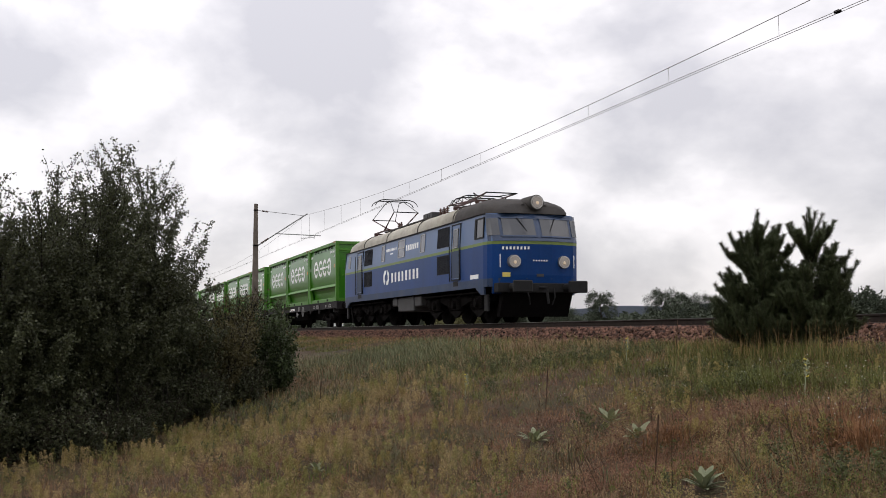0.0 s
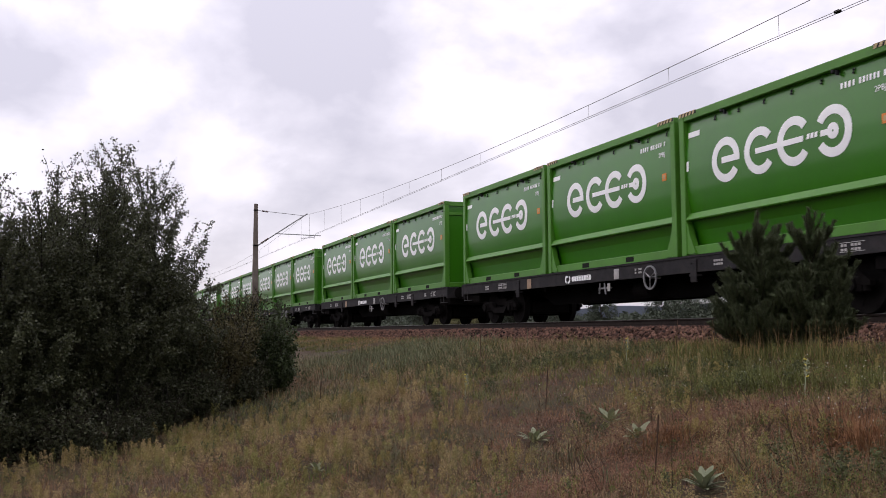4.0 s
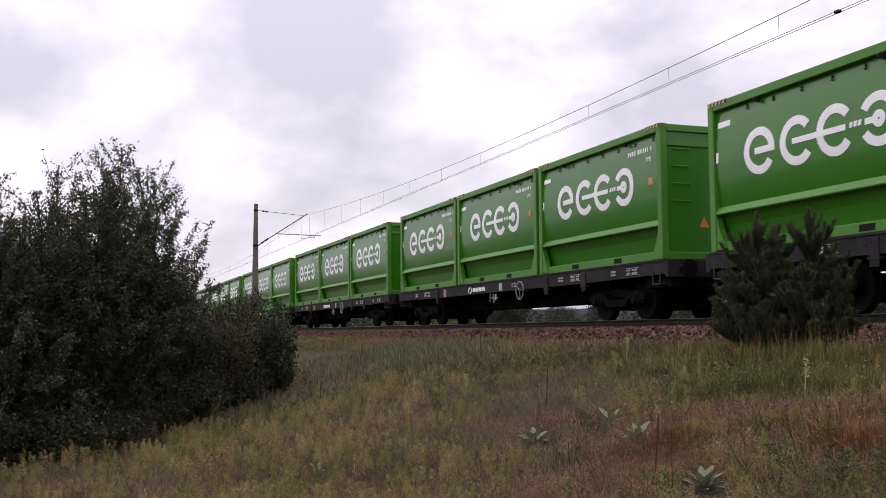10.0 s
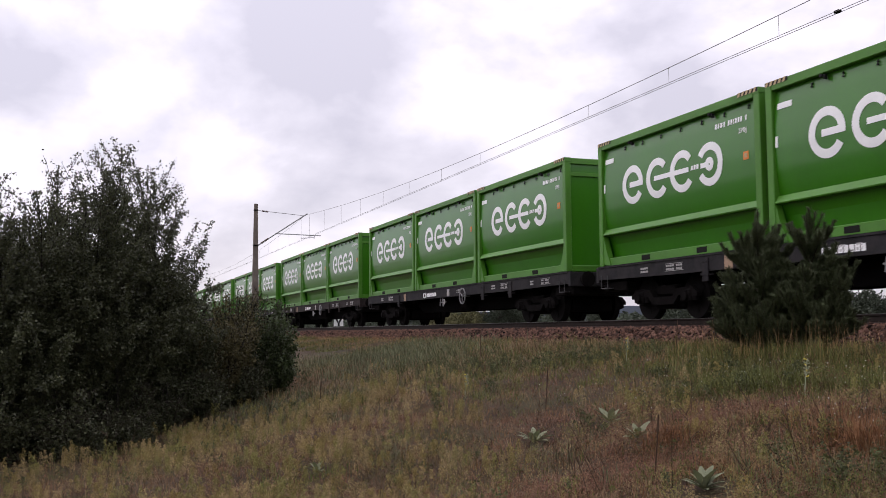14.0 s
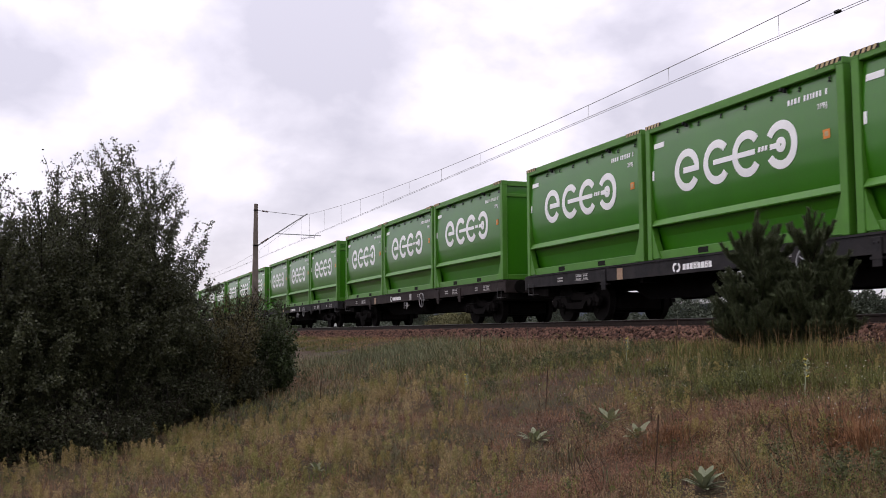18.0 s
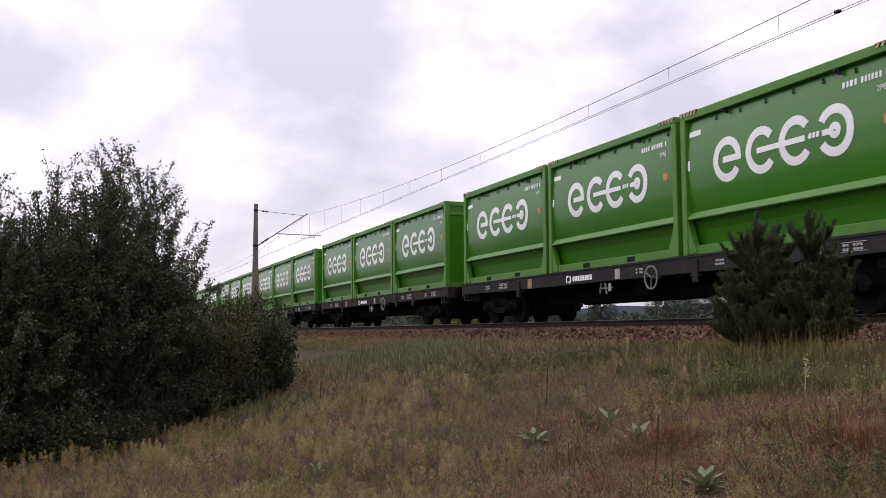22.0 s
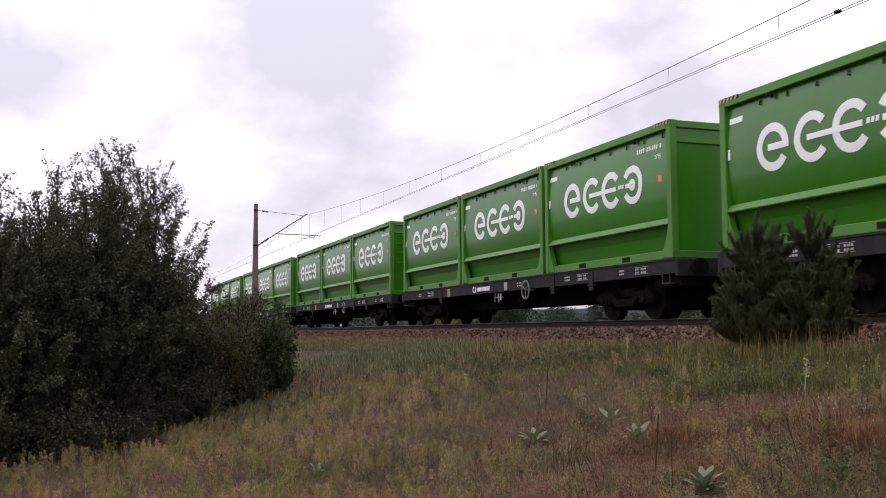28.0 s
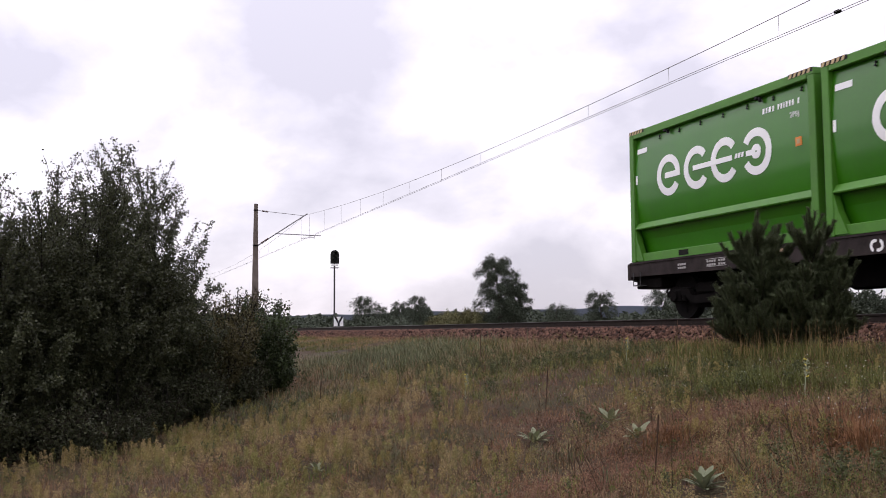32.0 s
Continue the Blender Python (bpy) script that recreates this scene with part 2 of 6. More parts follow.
def part(name, bm, material, parent=None, label="", smooth=False):
    me = bm if isinstance(bm, bpy.types.Mesh) else bm_mesh(name, bm, material, smooth)
    ob = new(name, me)
    if parent is not None:
        ob.parent = parent
    if label:
        ob["label"] = label
    return ob


def thing(name, m, label, category, group=""):
    ob = new(name)
    ob.empty_display_size = 0.2
    ob.matrix_basis = m
    return tagged(ob, label, category, group)


def box(bm, x0, x1, y0, y1, z0, z1, bevel=0.0, turn=None):
    """A box between the given planes; turn is a matrix laid over it."""
    mx = Matrix.Translation(((x0 + x1) / 2, (y0 + y1) / 2, (z0 + z1) / 2)) @ Matrix.Diagonal((abs(x1 - x0), abs(y1 - y0), abs(z1 - z0), 1))
    got = bmesh.ops.create_cube(bm, size=1.0, matrix=mx)
    vs = got["verts"]
    if bevel:
        es = list({e for v in vs for e in v.link_edges})
        r = bmesh.ops.bevel(bm, geom=es, offset=bevel, segments=1, affect="EDGES", profile=0.5)
        vs = list({v for f in r["faces"] for v in f.verts} | {v for v in vs if v.is_valid})
    if turn is not None:
        bmesh.ops.transform(bm, matrix=turn, verts=vs)
    return vs


def boxed(*args, **kw):
    bm = bmesh.new()
    box(bm, *args, **kw)
    return bm


def rod(bm, a, b, r, r2=None, seg=8, caps=True):
    a, b = Vector(a), Vector(b)
    d = b - a
    m = Matrix.Translation((a + b) / 2) @ d.to_track_quat("Z", "Y").to_matrix().to_4x4()
    return bmesh.ops.create_cone(bm, cap_ends=caps, segments=seg, radius1=r, radius2=r if r2 is None else r2, depth=d.length, matrix=m)["verts"]


def rodded(*args, **kw):
    bm = bmesh.new()
    rod(bm, *args, **kw)
    return bm


def prism(bm, outline, axis, lo, hi):
    """An outline in two coordinates pushed along the third axis from lo to hi."""
    def at(p, v):
        return {"x": (v, p[0], p[1]), "y": (p[0], v, p[1]), "z": (p[0], p[1], v)}[axis]
    a = [bm.verts.new(at(p, lo)) for p in outline]
    b = [bm.verts.new(at(p, hi)) for p in outline]
    bm.faces.new(a)
    bm.faces.new(b[::-1])
    for i in range(len(a)):
        j = (i + 1) % len(a)
        bm.faces.new((a[i], b[i], b[j], a[j]))


def arc(bm, cx, cz, r0, r1, a0, a1, y0, y1, seg=28):
    """A flat ring piece in the xz plane between two radii and two angles (degrees), with thickness from y0 to y1."""
    pts = [radians(a0 + (a1 - a0) * i / seg) for i in range(seg + 1)]
    rows = [[bm.verts.new((cx + r * math.cos(a), y, cz + r * math.sin(a))) for a in pts] for r, y in ((r0, y0), (r1, y0), (r1, y1), (r0, y1))]
    for i in range(seg):
        for k in range(4):
            bm.faces.new((rows[k][i], rows[k][i + 1], rows[(k + 1) % 4][i + 1], rows[(k + 1) % 4][i]))
    for i in (0, seg):
        bm.faces.new([rows[k][i] for k in range(4)])


# ---------------------------------------------------------------- ground
PROFILE_Y = (-3000, -60, -22, -16, -12.6, -5.0, -3.7, -2.9, 2.9, 3.7, 6.5, 12, 60, 3000)
PROFILE_Z = (-3.0, -2.75, -2.6, -2.3, -1.85, -0.75, -0.53, -0.50, -0.50, -0.60, -1.2, -1.5, -1.5, -1.5)


def ground_z(x, y):
    x, y = np.asarray(x, dtype=float), np.asarray(y, dtype=float)
    z = np.interp(y, PROFILE_Y, PROFILE_Z)
    rough = 0.06 * np.sin(x * 0.9 + 1.3 * np.sin(y * 0.7)) + 0.05 * np.sin(y * 1.3 + 0.6 * x + 2) + 0.03 * np.sin(2.7 * x - 1.9 * y)
    return z + rough * np.clip((np.abs(y) - 4.0) / 4.0, 0, 1)


def spread(near, step, far):
    """Grid lines: even near the middle, wider and wider outwards."""
    a = list(np.arange(0, near, step))
    d = step
    while a[-1] < far:
        a.append(a[-1] + d)
        d *= 1.25
    return np.array(a)


gx = spread(40, 0.5, 3000)
gx = np.concatenate((-25 - gx[:0:-1], gx - 25))
gy = spread(16, 0.4, 2900)
gy = np.concatenate((-8 - gy[:0:-1], gy - 8))
GX, GY = np.meshgrid(gx, gy, indexing="ij")
gv = np.stack((GX, GY, ground_z(GX, GY)), -1).reshape(-1, 3)
gi = np.arange(len(gx) * len(gy)).reshape(len(gx), len(gy))
gf = np.stack((gi[:-1, :-1], gi[1:, :-1], gi[1:, 1:], gi[:-1, 1:]), -1).reshape(-1, 4)
ground_me = mesh_np("ground", gv, gf, M_SOIL)
ground_me.polygons.foreach_set("use_smooth", np.ones(len(gf), dtype=bool))
ground = tagged(new("ground", ground_me), "dry grassy embankment slope and flat fields", "ground", kind="structure")

# ---------------------------------------------------------------- track
TRACK_LO, TRACK_HI = -900.0, 760.0
track = tagged(thing("railway_track", pose(0, 0, 0), "single electrified track on concrete sleepers in stone ballast", "railway track"), kind="structure")
bm = bmesh.new()
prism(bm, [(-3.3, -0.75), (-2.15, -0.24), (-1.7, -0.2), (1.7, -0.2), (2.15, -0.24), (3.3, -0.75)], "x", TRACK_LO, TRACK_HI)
part("ballast_bed", bm, M_BALLAST, track, "crushed stone bed, brown darkened as shade between the stones")
for side in (-1, 1):
    y = side * 0.7535
    bm = bmesh.new()
    prism(bm, [(y - 0.075, -0.172), (y + 0.075, -0.172), (y + 0.07, -0.155), (y + 0.012, -0.135), (y + 0.01, -0.045), (y + 0.035, -0.03), (y + 0.035, -0.006),
               (y - 0.035, -0.006), (y - 0.035, -0.03), (y - 0.01, -0.045), (y - 0.012, -0.135), (y - 0.07, -0.155)], "x", TRACK_LO, TRACK_HI)
    rail = part("rail", bm, M_RAIL, track, "rust-brown steel rail with bright head")
    part("rail_head", boxed(TRACK_LO, TRACK_HI, y - 0.03, y + 0.03, -0.0055, 0.0), M_RAILTOP, rail, "polished running surface")
bm = bmesh.new()
prism(bm, [(-1.3, -0.40), (-1.3, -0.22), (-1.2, -0.18), (-0.4, -0.19), (0.4, -0.19), (1.2, -0.18), (1.3, -0.22), (1.3, -0.40)], "x", -0.13, 0.13)
sleeper_me = bm_mesh("sleeper", bm, M_CONCRETE)
for i in range(110):
    part("sleeper", sleeper_me, None, track).location = (-72 + 0.6 * i, 0, 0)


# ---------------------------------------------------------------- train: one freight container
CL, CW, CH, MODULE, PITCH = 5.95, 1.25, 2.89, 6.115, 19.87
DECK = 1.241


def text_mesh(name, words, size, material):
    """Flat lettering of the built-in font as a mesh in the xz plane, reading along +x seen from -y."""
    cu = bpy.data.curves.new(name, "FONT")
    cu.body, cu.size, cu.extrude, cu.resolution_u = words, size, 0.002, 2
    tmp = bpy.data.objects.new(name, cu)
    me = bpy.data.meshes.new_from_object(tmp)
    bpy.data.objects.remove(tmp)
    me.transform(Matrix.Rotation(radians(90), 4, "X"))
    me.materials.clear()
    me.materials.append(material)
    return me


def panel_y(z):
    return -float(np.interp(z, (0.84, 1.0, 1.3, 1.7, 2.1, 2.45, 2.70), (1.115, 1.145, 1.185, 1.208, 1.200, 1.178, 1.142)))


def build_container(end_gear, rungs):
    c = thing("freight_container", pose(0, 0, 0), "green steel bulk container with white ring emblem, on a flat wagon", "container", "containers on the train")
    h = CL / 2
    for sx in (-1, 1):
        for sy in (-1, 1):
            bm = bmesh.new()
            x0, x1 = sorted((sx * h, sx * (h - 0.17)))
            box(bm, x0, x1, *sorted((sy * CW, sy * (CW - 0.16))), 0.0, CH - 0.02, 0.012)
            part("corner_post", bm, M_GREENFRAME, c)
            if sy > 0:
                continue
            bm = bmesh.new()
            prism(bm, [(sx * (h - 0.171), 0.70), (sx * (h - 0.171), 0.03), (sx * (h - 0.46), 0.03), (sx * (h - 0.26), 0.42)], "y", *sorted((sy * (CW - 0.02), sy * (CW - 0.15))))
            part("gusset", bm, M_GREENFRAME, c)
            if not end_gear and sx < 0:
                continue
            part("corner_casting", boxed(*sorted((sx * (h + 0.006), sx * (h - 0.18))), *sorted((sy * (CW + 0.006), sy * (CW - 0.165))), CH - 0.12, CH, bevel=0.01), M_GREENFRAME, c)
    for sy in (-1, 1):
        part("top_rail", boxed(-h + 0.18, h - 0.18, *sorted((sy * CW, sy * (CW - 0.14))), CH - 0.17, CH - 0.005, bevel=0.012), M_GREENFRAME, c)
        bm = bmesh.new()
        prism(bm, [(sy * 1.09, 0.70), (sy * 1.235, 0.705), (sy * 1.245, 0.725), (sy * 1.165, 0.85), (sy * 1.09, 0.85)], "x", -h + 0.17, h - 0.17)
        part("waist_rail", bm, M_GREENFRAME, c, "pale green sloping ledge")
        zs = np.linspace(0.84, CH - 0.17, 22)
        v = [(x, -sy * panel_y(z), z) for x in np.linspace(-h + 0.17, h - 0.17, 4) for z in zs]
        f = [(22 * c_ + i, 22 * c_ + 22 + i, 22 * c_ + 23 + i, 22 * c_ + 1 + i) for c_ in range(3) for i in range(21)]
        me = mesh_np("side_panel", v, f if sy < 0 else [q[::-1] for q in f], M_GREEN)
        me.polygons.foreach_set("use_smooth", np.ones(len(f), dtype=bool))
        panel = part("side_panel", me, None, c, "smooth bulging green steel side")
        bm = bmesh.new()
        prism(bm, [(-sy * (panel_y(z) + 0.02), z) for z in zs[::3]] + [(sy * 1.05, CH - 0.18), (sy * 1.05, 0.84)], "x", -h + 0.165, h - 0.165)
        if sy < 0:
            part("panel_backing", bm, M_GREEN, panel)
        else:
            bm.free()
        bm = bmesh.new()
        prism(bm, [(sy * 1.10, 0.72), (sy * 1.02, 0.50), (sy * 0.97, 0.18), (sy * 0.92, 0.18), (sy * 0.95, 0.72)], "x", -h + 0.17, h - 0.17)
        part("lower_panel", bm, M_GREEN, c)
        part("bottom_rail", boxed(-h + 0.17, h - 0.17, *sorted((sy * 1.20, sy * 0.94)), 0.0, 0.18, bevel=0.012), M_GREENFRAME, c)
        for x in (-1.03, 1.03) if sy < 0 else ():
            # no hole is cut: a dark block paints the pocket's inner shade
            part("fork_pocket", boxed(x - 0.17, x + 0.17, *sorted((sy * 1.204, sy * 1.1)), 0.035, 0.145), M_HOLE, c, "dark block painted as the shade of a forklift opening")
    for sx in (-1, 1):
        part("end_panel", boxed(*sorted((sx * (h - 0.06), sx * (h - 0.10))), -CW + 0.16, CW - 0.16, 0.14, CH - 0.16), M_GREEN, c)
        part("end_top_rail", boxed(*sorted((sx * (h - 0.004), sx * (h - 0.12))), -CW + 0.165, CW - 0.165, CH - 0.16, CH - 0.008, bevel=0.012), M_GREENFRAME, c)
        part("end_bottom_rail", boxed(*sorted((sx * (h - 0.004), sx * (h - 0.12))), -CW + 0.165, CW - 0.165, 0.0, 0.16, bevel=0.012), M_GREENFRAME, c)
        if end_gear and sx > 0:
            part("cross_rib", boxed(*sorted((sx * (h - 0.02), sx * (h - 0.06))), -CW + 0.165, CW - 0.165, 2.42, 2.52, bevel=0.01), M_GREENFRAME, c)
    for i in range(4) if rungs else ():
        bm = bmesh.new()
        z = 1.25 + 0.37 * i
        rod(bm, (h - 0.02, -0.92, z), (h - 0.02, -0.52, z), 0.014, seg=6)
        rod(bm, (h - 0.06, -0.92, z), (h - 0.02, -0.92, z), 0.014, seg=6)
        rod(bm, (h - 0.06, -0.52, z), (h - 0.02, -0.52, z), 0.014, seg=6)
        part("ladder_rung", bm, M_GREENFRAME, c)
    bm = bmesh.new()
    n = 9
    vs = [[bm.verts.new((x, -1.1 + 2.2 * j / n, CH - 0.06 + 0.05 * math.sin(math.pi * j / n))) for j in range(n + 1)] for x in (-h + 0.13, h - 0.13)]
    for j in range(n):
        bm.faces.new((vs[0][j], vs[1][j], vs[1][j + 1], vs[0][j + 1]))
    bmesh.ops.solidify(bm, geom=bm.faces[:], thickness=0.02)
    part("cover", bm, M_TARP, c, "slightly arched roof cover")
    # hooks and latches under the top rail
    for i in range(7):
        bm = bmesh.new()
        x = -h + 1.13 + 0.738 * i
        rod(bm, (x, -1.165, 2.665), (x, -1.185, 2.575), 0.010, seg=5)
        box(bm, x - 0.016, x + 0.016, -1.195, -1.165, 2.570, 2.590)
        box(bm, x - 0.014, x + 0.014, -1.190, -1.160, 2.620, 2.640)
        part("hook", bm, M_BLACK, c)
    for x in (1.46, 4.46):
        bm = bmesh.new()
        box(bm, x - h - 0.05, x - h + 0.01, -1.275, -1.20, 2.655, 2.715, 0.01)
        box(bm, x - h + 0.02, x - h + 0.05, -1.24, -1.18, 2.62, 2.70)
        part("latch", bm, M_BLACK, c)
    # hazard stripes at the upper corners
    for x0 in (h - 0.62, -h + 0.02):
        bm = bmesh.new()
        for i in range(5):
            x = x0 + 0.115 * i
            prism(bm, [(x, CH - 0.075), (x + 0.062, CH - 0.075), (x + 0.102, CH + 0.002), (x + 0.04, CH + 0.002)], "y", -CW - 0.010, -CW - 0.006)
        mark = part("hazard_marking", bm, M_HAZY, c, "yellow and black slanted warning stripes")
        part("backing", boxed(x0, x0 + 0.60, -CW - 0.0065, -CW - 0.003, CH - 0.072, CH - 0.001), M_BLACK, mark)
    # the emblem: four open white rings, a bar through them and a disc
    def ring(s, a0, a1):
        bm = bmesh.new()
        arc(bm, s - h, 1.74, 0.275, 0.43, a0, a1, 0.0, 0.006)
        return bm
    def onto(bm):
        for v in bm.verts:
            v.co.y = panel_y(v.co.z) - 0.004 - v.co.y
        return bm
    bm = ring(1.48, 20, 325)
    box(bm, 1.36 - h, 1.88 - h, 0, 0.006, 1.68, 1.80)
    arc(bm, 1.48 - h, 1.74, 0.275, 0.43, -8, 20, 0, 0.006, 6)
    part("emblem_ring", onto(bm), M_WHITE, c, "white ring shape with bar")
    part("emblem_ring", onto(ring(2.48, 40, 320)), M_WHITE, c, "open white ring shape")
    bm = bmesh.new()
    box(bm, 2.37 - h, 3.64 - h, 0, 0.007, 1.69, 1.79)
    part("emblem_bar", onto(bm), M_WHITE, c)
    part("emblem_ring", onto(ring(3.40, 38, 322)), M_WHITE, c, "open white ring shape")
    bm = bmesh.new()
    arc(bm, 4.35 - h, 1.74, 0.275, 0.43, -148, 148, 0.0, 0.006)
    part("emblem_ring", onto(bm), M_WHITE, c, "reversed open white ring shape")
    bm = bmesh.new()
    arc(bm, 4.35 - h, 1.74, 0.022, 0.135, 0, 360, 0.0, 0.006, 20)
    box(bm, 4.06 - h, 4.23 - h, 0, 0.006, 1.69, 1.79)
    part("emblem_disc", onto(bm), M_WHITE, c)
    # small word, number rows and plates
    bm = bmesh.new()
    for q in (3.72, 3.815, 3.91):
        prism(bm, [(q - h, 1.705), (q + 0.065 - h, 1.705), (q + 0.085 - h, 1.795), (q + 0.02 - h, 1.795)], "y", 0.0, 0.005)
        prism(bm, [(q + 0.018 - h, 1.728), (q + 0.050 - h, 1.728), (q + 0.064 - h, 1.772), (q + 0.032 - h, 1.772)], "y", 0.0, 0.0051)
    part("word_mark", onto(bm), M_WHITE, c)
    bm = bmesh.new()
    for s, w_ in ((4.53, 0.07), (4.62, 0.06), (4.70, 0.08), (4.80, 0.06), (4.94, 0.06), (5.02, 0.06), (5.10, 0.035), (5.16, 0.06), (5.24, 0.06), (5.32, 0.06), (5.46, 0.06)):
        box(bm, s - h, s - h + w_ * 0.72, 0, 0.005, 2.375, 2.475)
    tagged(part("number_mark", onto(bm), M_WHITE, c), kind="stuff")
    me = text_mesh("size_code", "2PBJ", 0.135, M_WHITE)
    t = part("size_code", me, None, c)
    t.location = (5.27 - h, panel_y(2.2) - 0.008, 2.16)
    part("label_plate", onto(boxed(0.25 - h, 0.63 - h, 0, 0.006, 2.37, 2.48)), M_WHITE, c)
    part("label_plate", onto(boxed(0.20 - h, 0.27 - h, 0, 0.006, 1.70, 1.90)), M_WHITE, c)
    bm = boxed(5.405 - h, 5.565 - h, 0, 0.006, 1.635, 1.79)
    sign = part("warning_sign", onto(bm), M_ORANGE, c, "small orange warning plate")
    part("symbol", onto(boxed(5.445 - h, 5.525 - h, 0, 0.010, 1.675, 1.755)), M_HAZY, sign)
    if not rungs:
        return c
    bm = bmesh.new()
    prism(bm, [(-0.29, 0.70), (-0.05, 0.70), (-0.17, 0.93)], "x", h - 0.058, h - 0.052)
    part("warning_triangle", bm, M_ORANGE, c, "orange triangular warning sign")
    return c


# ---------------------------------------------------------------- train: one flat wagon
def build_wheelset(parent, x, r):
    bm = bmesh.new()
    rod(bm, (0, -0.95, 0), (0, 0.95, 0), 0.08, seg=10)
    for s in (-1, 1):
        rod(bm, (0, s * 0.68, 0), (0, s * 0.82, 0), r, seg=28)
        rod(bm, (0, s * 0.66, 0), (0, s * 0.69, 0), r + 0.028, seg=28)
        for k in range(3):
            a = k * 2.094
            box(bm, -0.05, 0.05, s * 0.82 - 0.012, s * 0.82 + 0.012, r * 0.35, r * 0.75, turn=Matrix.Rotation(a, 4, "Y"))
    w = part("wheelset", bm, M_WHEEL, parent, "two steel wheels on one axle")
    w.location = (x, 0, r)
    return w


def build_wagon(paint, label):
    w = thing("flat_wagon", pose(0, 0, 0), label, "railway wagon", "wagons of the train")
    for sy in (-1, 1):
        bm = bmesh.new()
        prism(bm, [(-9.15, 1.20), (9.15, 1.20), (9.15, 0.93), (6.0, 0.90), (-6.0, 0.90), (-9.15, 0.93)], "y", *sorted((sy * 1.24, sy * 1.16)))
        part("sole_bar", bm, paint, w)
        if sy < 0:
            part("flange", boxed(-9.15, 9.15, -1.26, -1.12, 1.20, 1.238), paint, w)
        bm = bmesh.new()
        prism(bm, [(-5.2, 0.86), (5.2, 0.86), (4.2, 0.46), (-4.2, 0.46)], "y", *sorted((sy * 0.48, sy * 0.42)))
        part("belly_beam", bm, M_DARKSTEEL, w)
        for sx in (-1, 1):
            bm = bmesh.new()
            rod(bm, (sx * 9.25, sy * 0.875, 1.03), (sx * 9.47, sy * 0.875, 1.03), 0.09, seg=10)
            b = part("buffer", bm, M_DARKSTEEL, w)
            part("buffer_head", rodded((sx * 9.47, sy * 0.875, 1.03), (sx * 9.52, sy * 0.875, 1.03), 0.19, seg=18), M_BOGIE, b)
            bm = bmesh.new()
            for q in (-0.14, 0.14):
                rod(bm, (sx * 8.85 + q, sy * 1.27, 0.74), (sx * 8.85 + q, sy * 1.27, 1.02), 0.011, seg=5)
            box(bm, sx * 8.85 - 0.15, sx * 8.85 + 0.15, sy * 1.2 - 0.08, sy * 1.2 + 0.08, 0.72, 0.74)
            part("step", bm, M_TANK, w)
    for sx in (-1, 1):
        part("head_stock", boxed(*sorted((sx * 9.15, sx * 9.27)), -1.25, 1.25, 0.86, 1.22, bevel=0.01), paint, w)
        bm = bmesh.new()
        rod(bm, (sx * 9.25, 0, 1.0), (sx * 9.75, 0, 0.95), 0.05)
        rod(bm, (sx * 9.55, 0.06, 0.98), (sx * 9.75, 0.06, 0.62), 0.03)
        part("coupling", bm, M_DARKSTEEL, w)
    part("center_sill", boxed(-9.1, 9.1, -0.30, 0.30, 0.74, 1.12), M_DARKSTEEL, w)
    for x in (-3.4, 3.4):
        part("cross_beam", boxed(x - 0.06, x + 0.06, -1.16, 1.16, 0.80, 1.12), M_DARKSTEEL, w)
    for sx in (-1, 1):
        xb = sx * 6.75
        bg = part("bogie", boxed(xb - 0.35, xb + 0.35, -0.95, 0.95, 0.50, 0.72, bevel=0.03), M_BOGIE, w, "grimy two-axle bogie, underfloor shade painted into its near-black")
        for sy in (-1, 1):
            bm = bmesh.new()
            y0, y1 = sorted((sy * 0.94, sy * 1.06))
            prism(bm, [(xb - 1.25, 0.52), (xb - 1.05, 0.66), (xb - 0.5, 0.62), (xb - 0.35, 0.46), (xb + 0.35, 0.46), (xb + 0.5, 0.62), (xb + 1.05, 0.66), (xb + 1.25, 0.52),
                       (xb + 1.25, 0.44), (xb + 0.6, 0.48), (xb + 0.4, 0.30), (xb - 0.4, 0.30), (xb - 0.6, 0.48), (xb - 1.25, 0.44)], "y", y0, y1)
            part("side_frame", bm, M_BOGIE, bg)
            for k in (-0.9, 0.9):
                bm = bmesh.new()
                box(bm, xb + k - 0.16, xb + k + 0.16, sy * 1.0 - 0.09, sy * 1.0 + 0.09, 0.33, 0.60, 0.03)
                rod(bm, (xb + k, sy * 1.02, 0.46), (xb + k, sy * 1.14, 0.46), 0.1, seg=12)
                for q in (-0.22, 0.22):
                    rod(bm, (xb + k + q, sy * 1.0, 0.36), (xb + k + q, sy * 1.0, 0.58), 0.06, seg=8)
                part("axle_box", bm, M_BOGIE, bg)
        # plain blocks added for rigging, filling the space below with near-black
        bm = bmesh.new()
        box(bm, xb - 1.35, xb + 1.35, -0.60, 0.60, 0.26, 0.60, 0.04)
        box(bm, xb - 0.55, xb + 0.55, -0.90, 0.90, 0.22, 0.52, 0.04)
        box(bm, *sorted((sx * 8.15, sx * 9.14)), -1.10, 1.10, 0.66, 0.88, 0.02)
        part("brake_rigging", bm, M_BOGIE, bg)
        for k in (-0.9, 0.9):
            build_wheelset(bg, xb + k, 0.46)
    # brackets that hang from the sole bar: a strap with a bolted foot
    for x in (-4.9, 3.55, 5.6):
        bm = bmesh.new()
        box(bm, x - 0.10, x + 0.10, -1.275, -1.245, 0.70, 1.16, 0.008)
        box(bm, x - 0.13, x + 0.13, -1.285, -1.15, 0.82, 0.86)
        for q in (-0.05, 0.05):
            rod(bm, (x + q, -1.245, 1.08), (x + q, -1.29, 1.08), 0.018, seg=6)
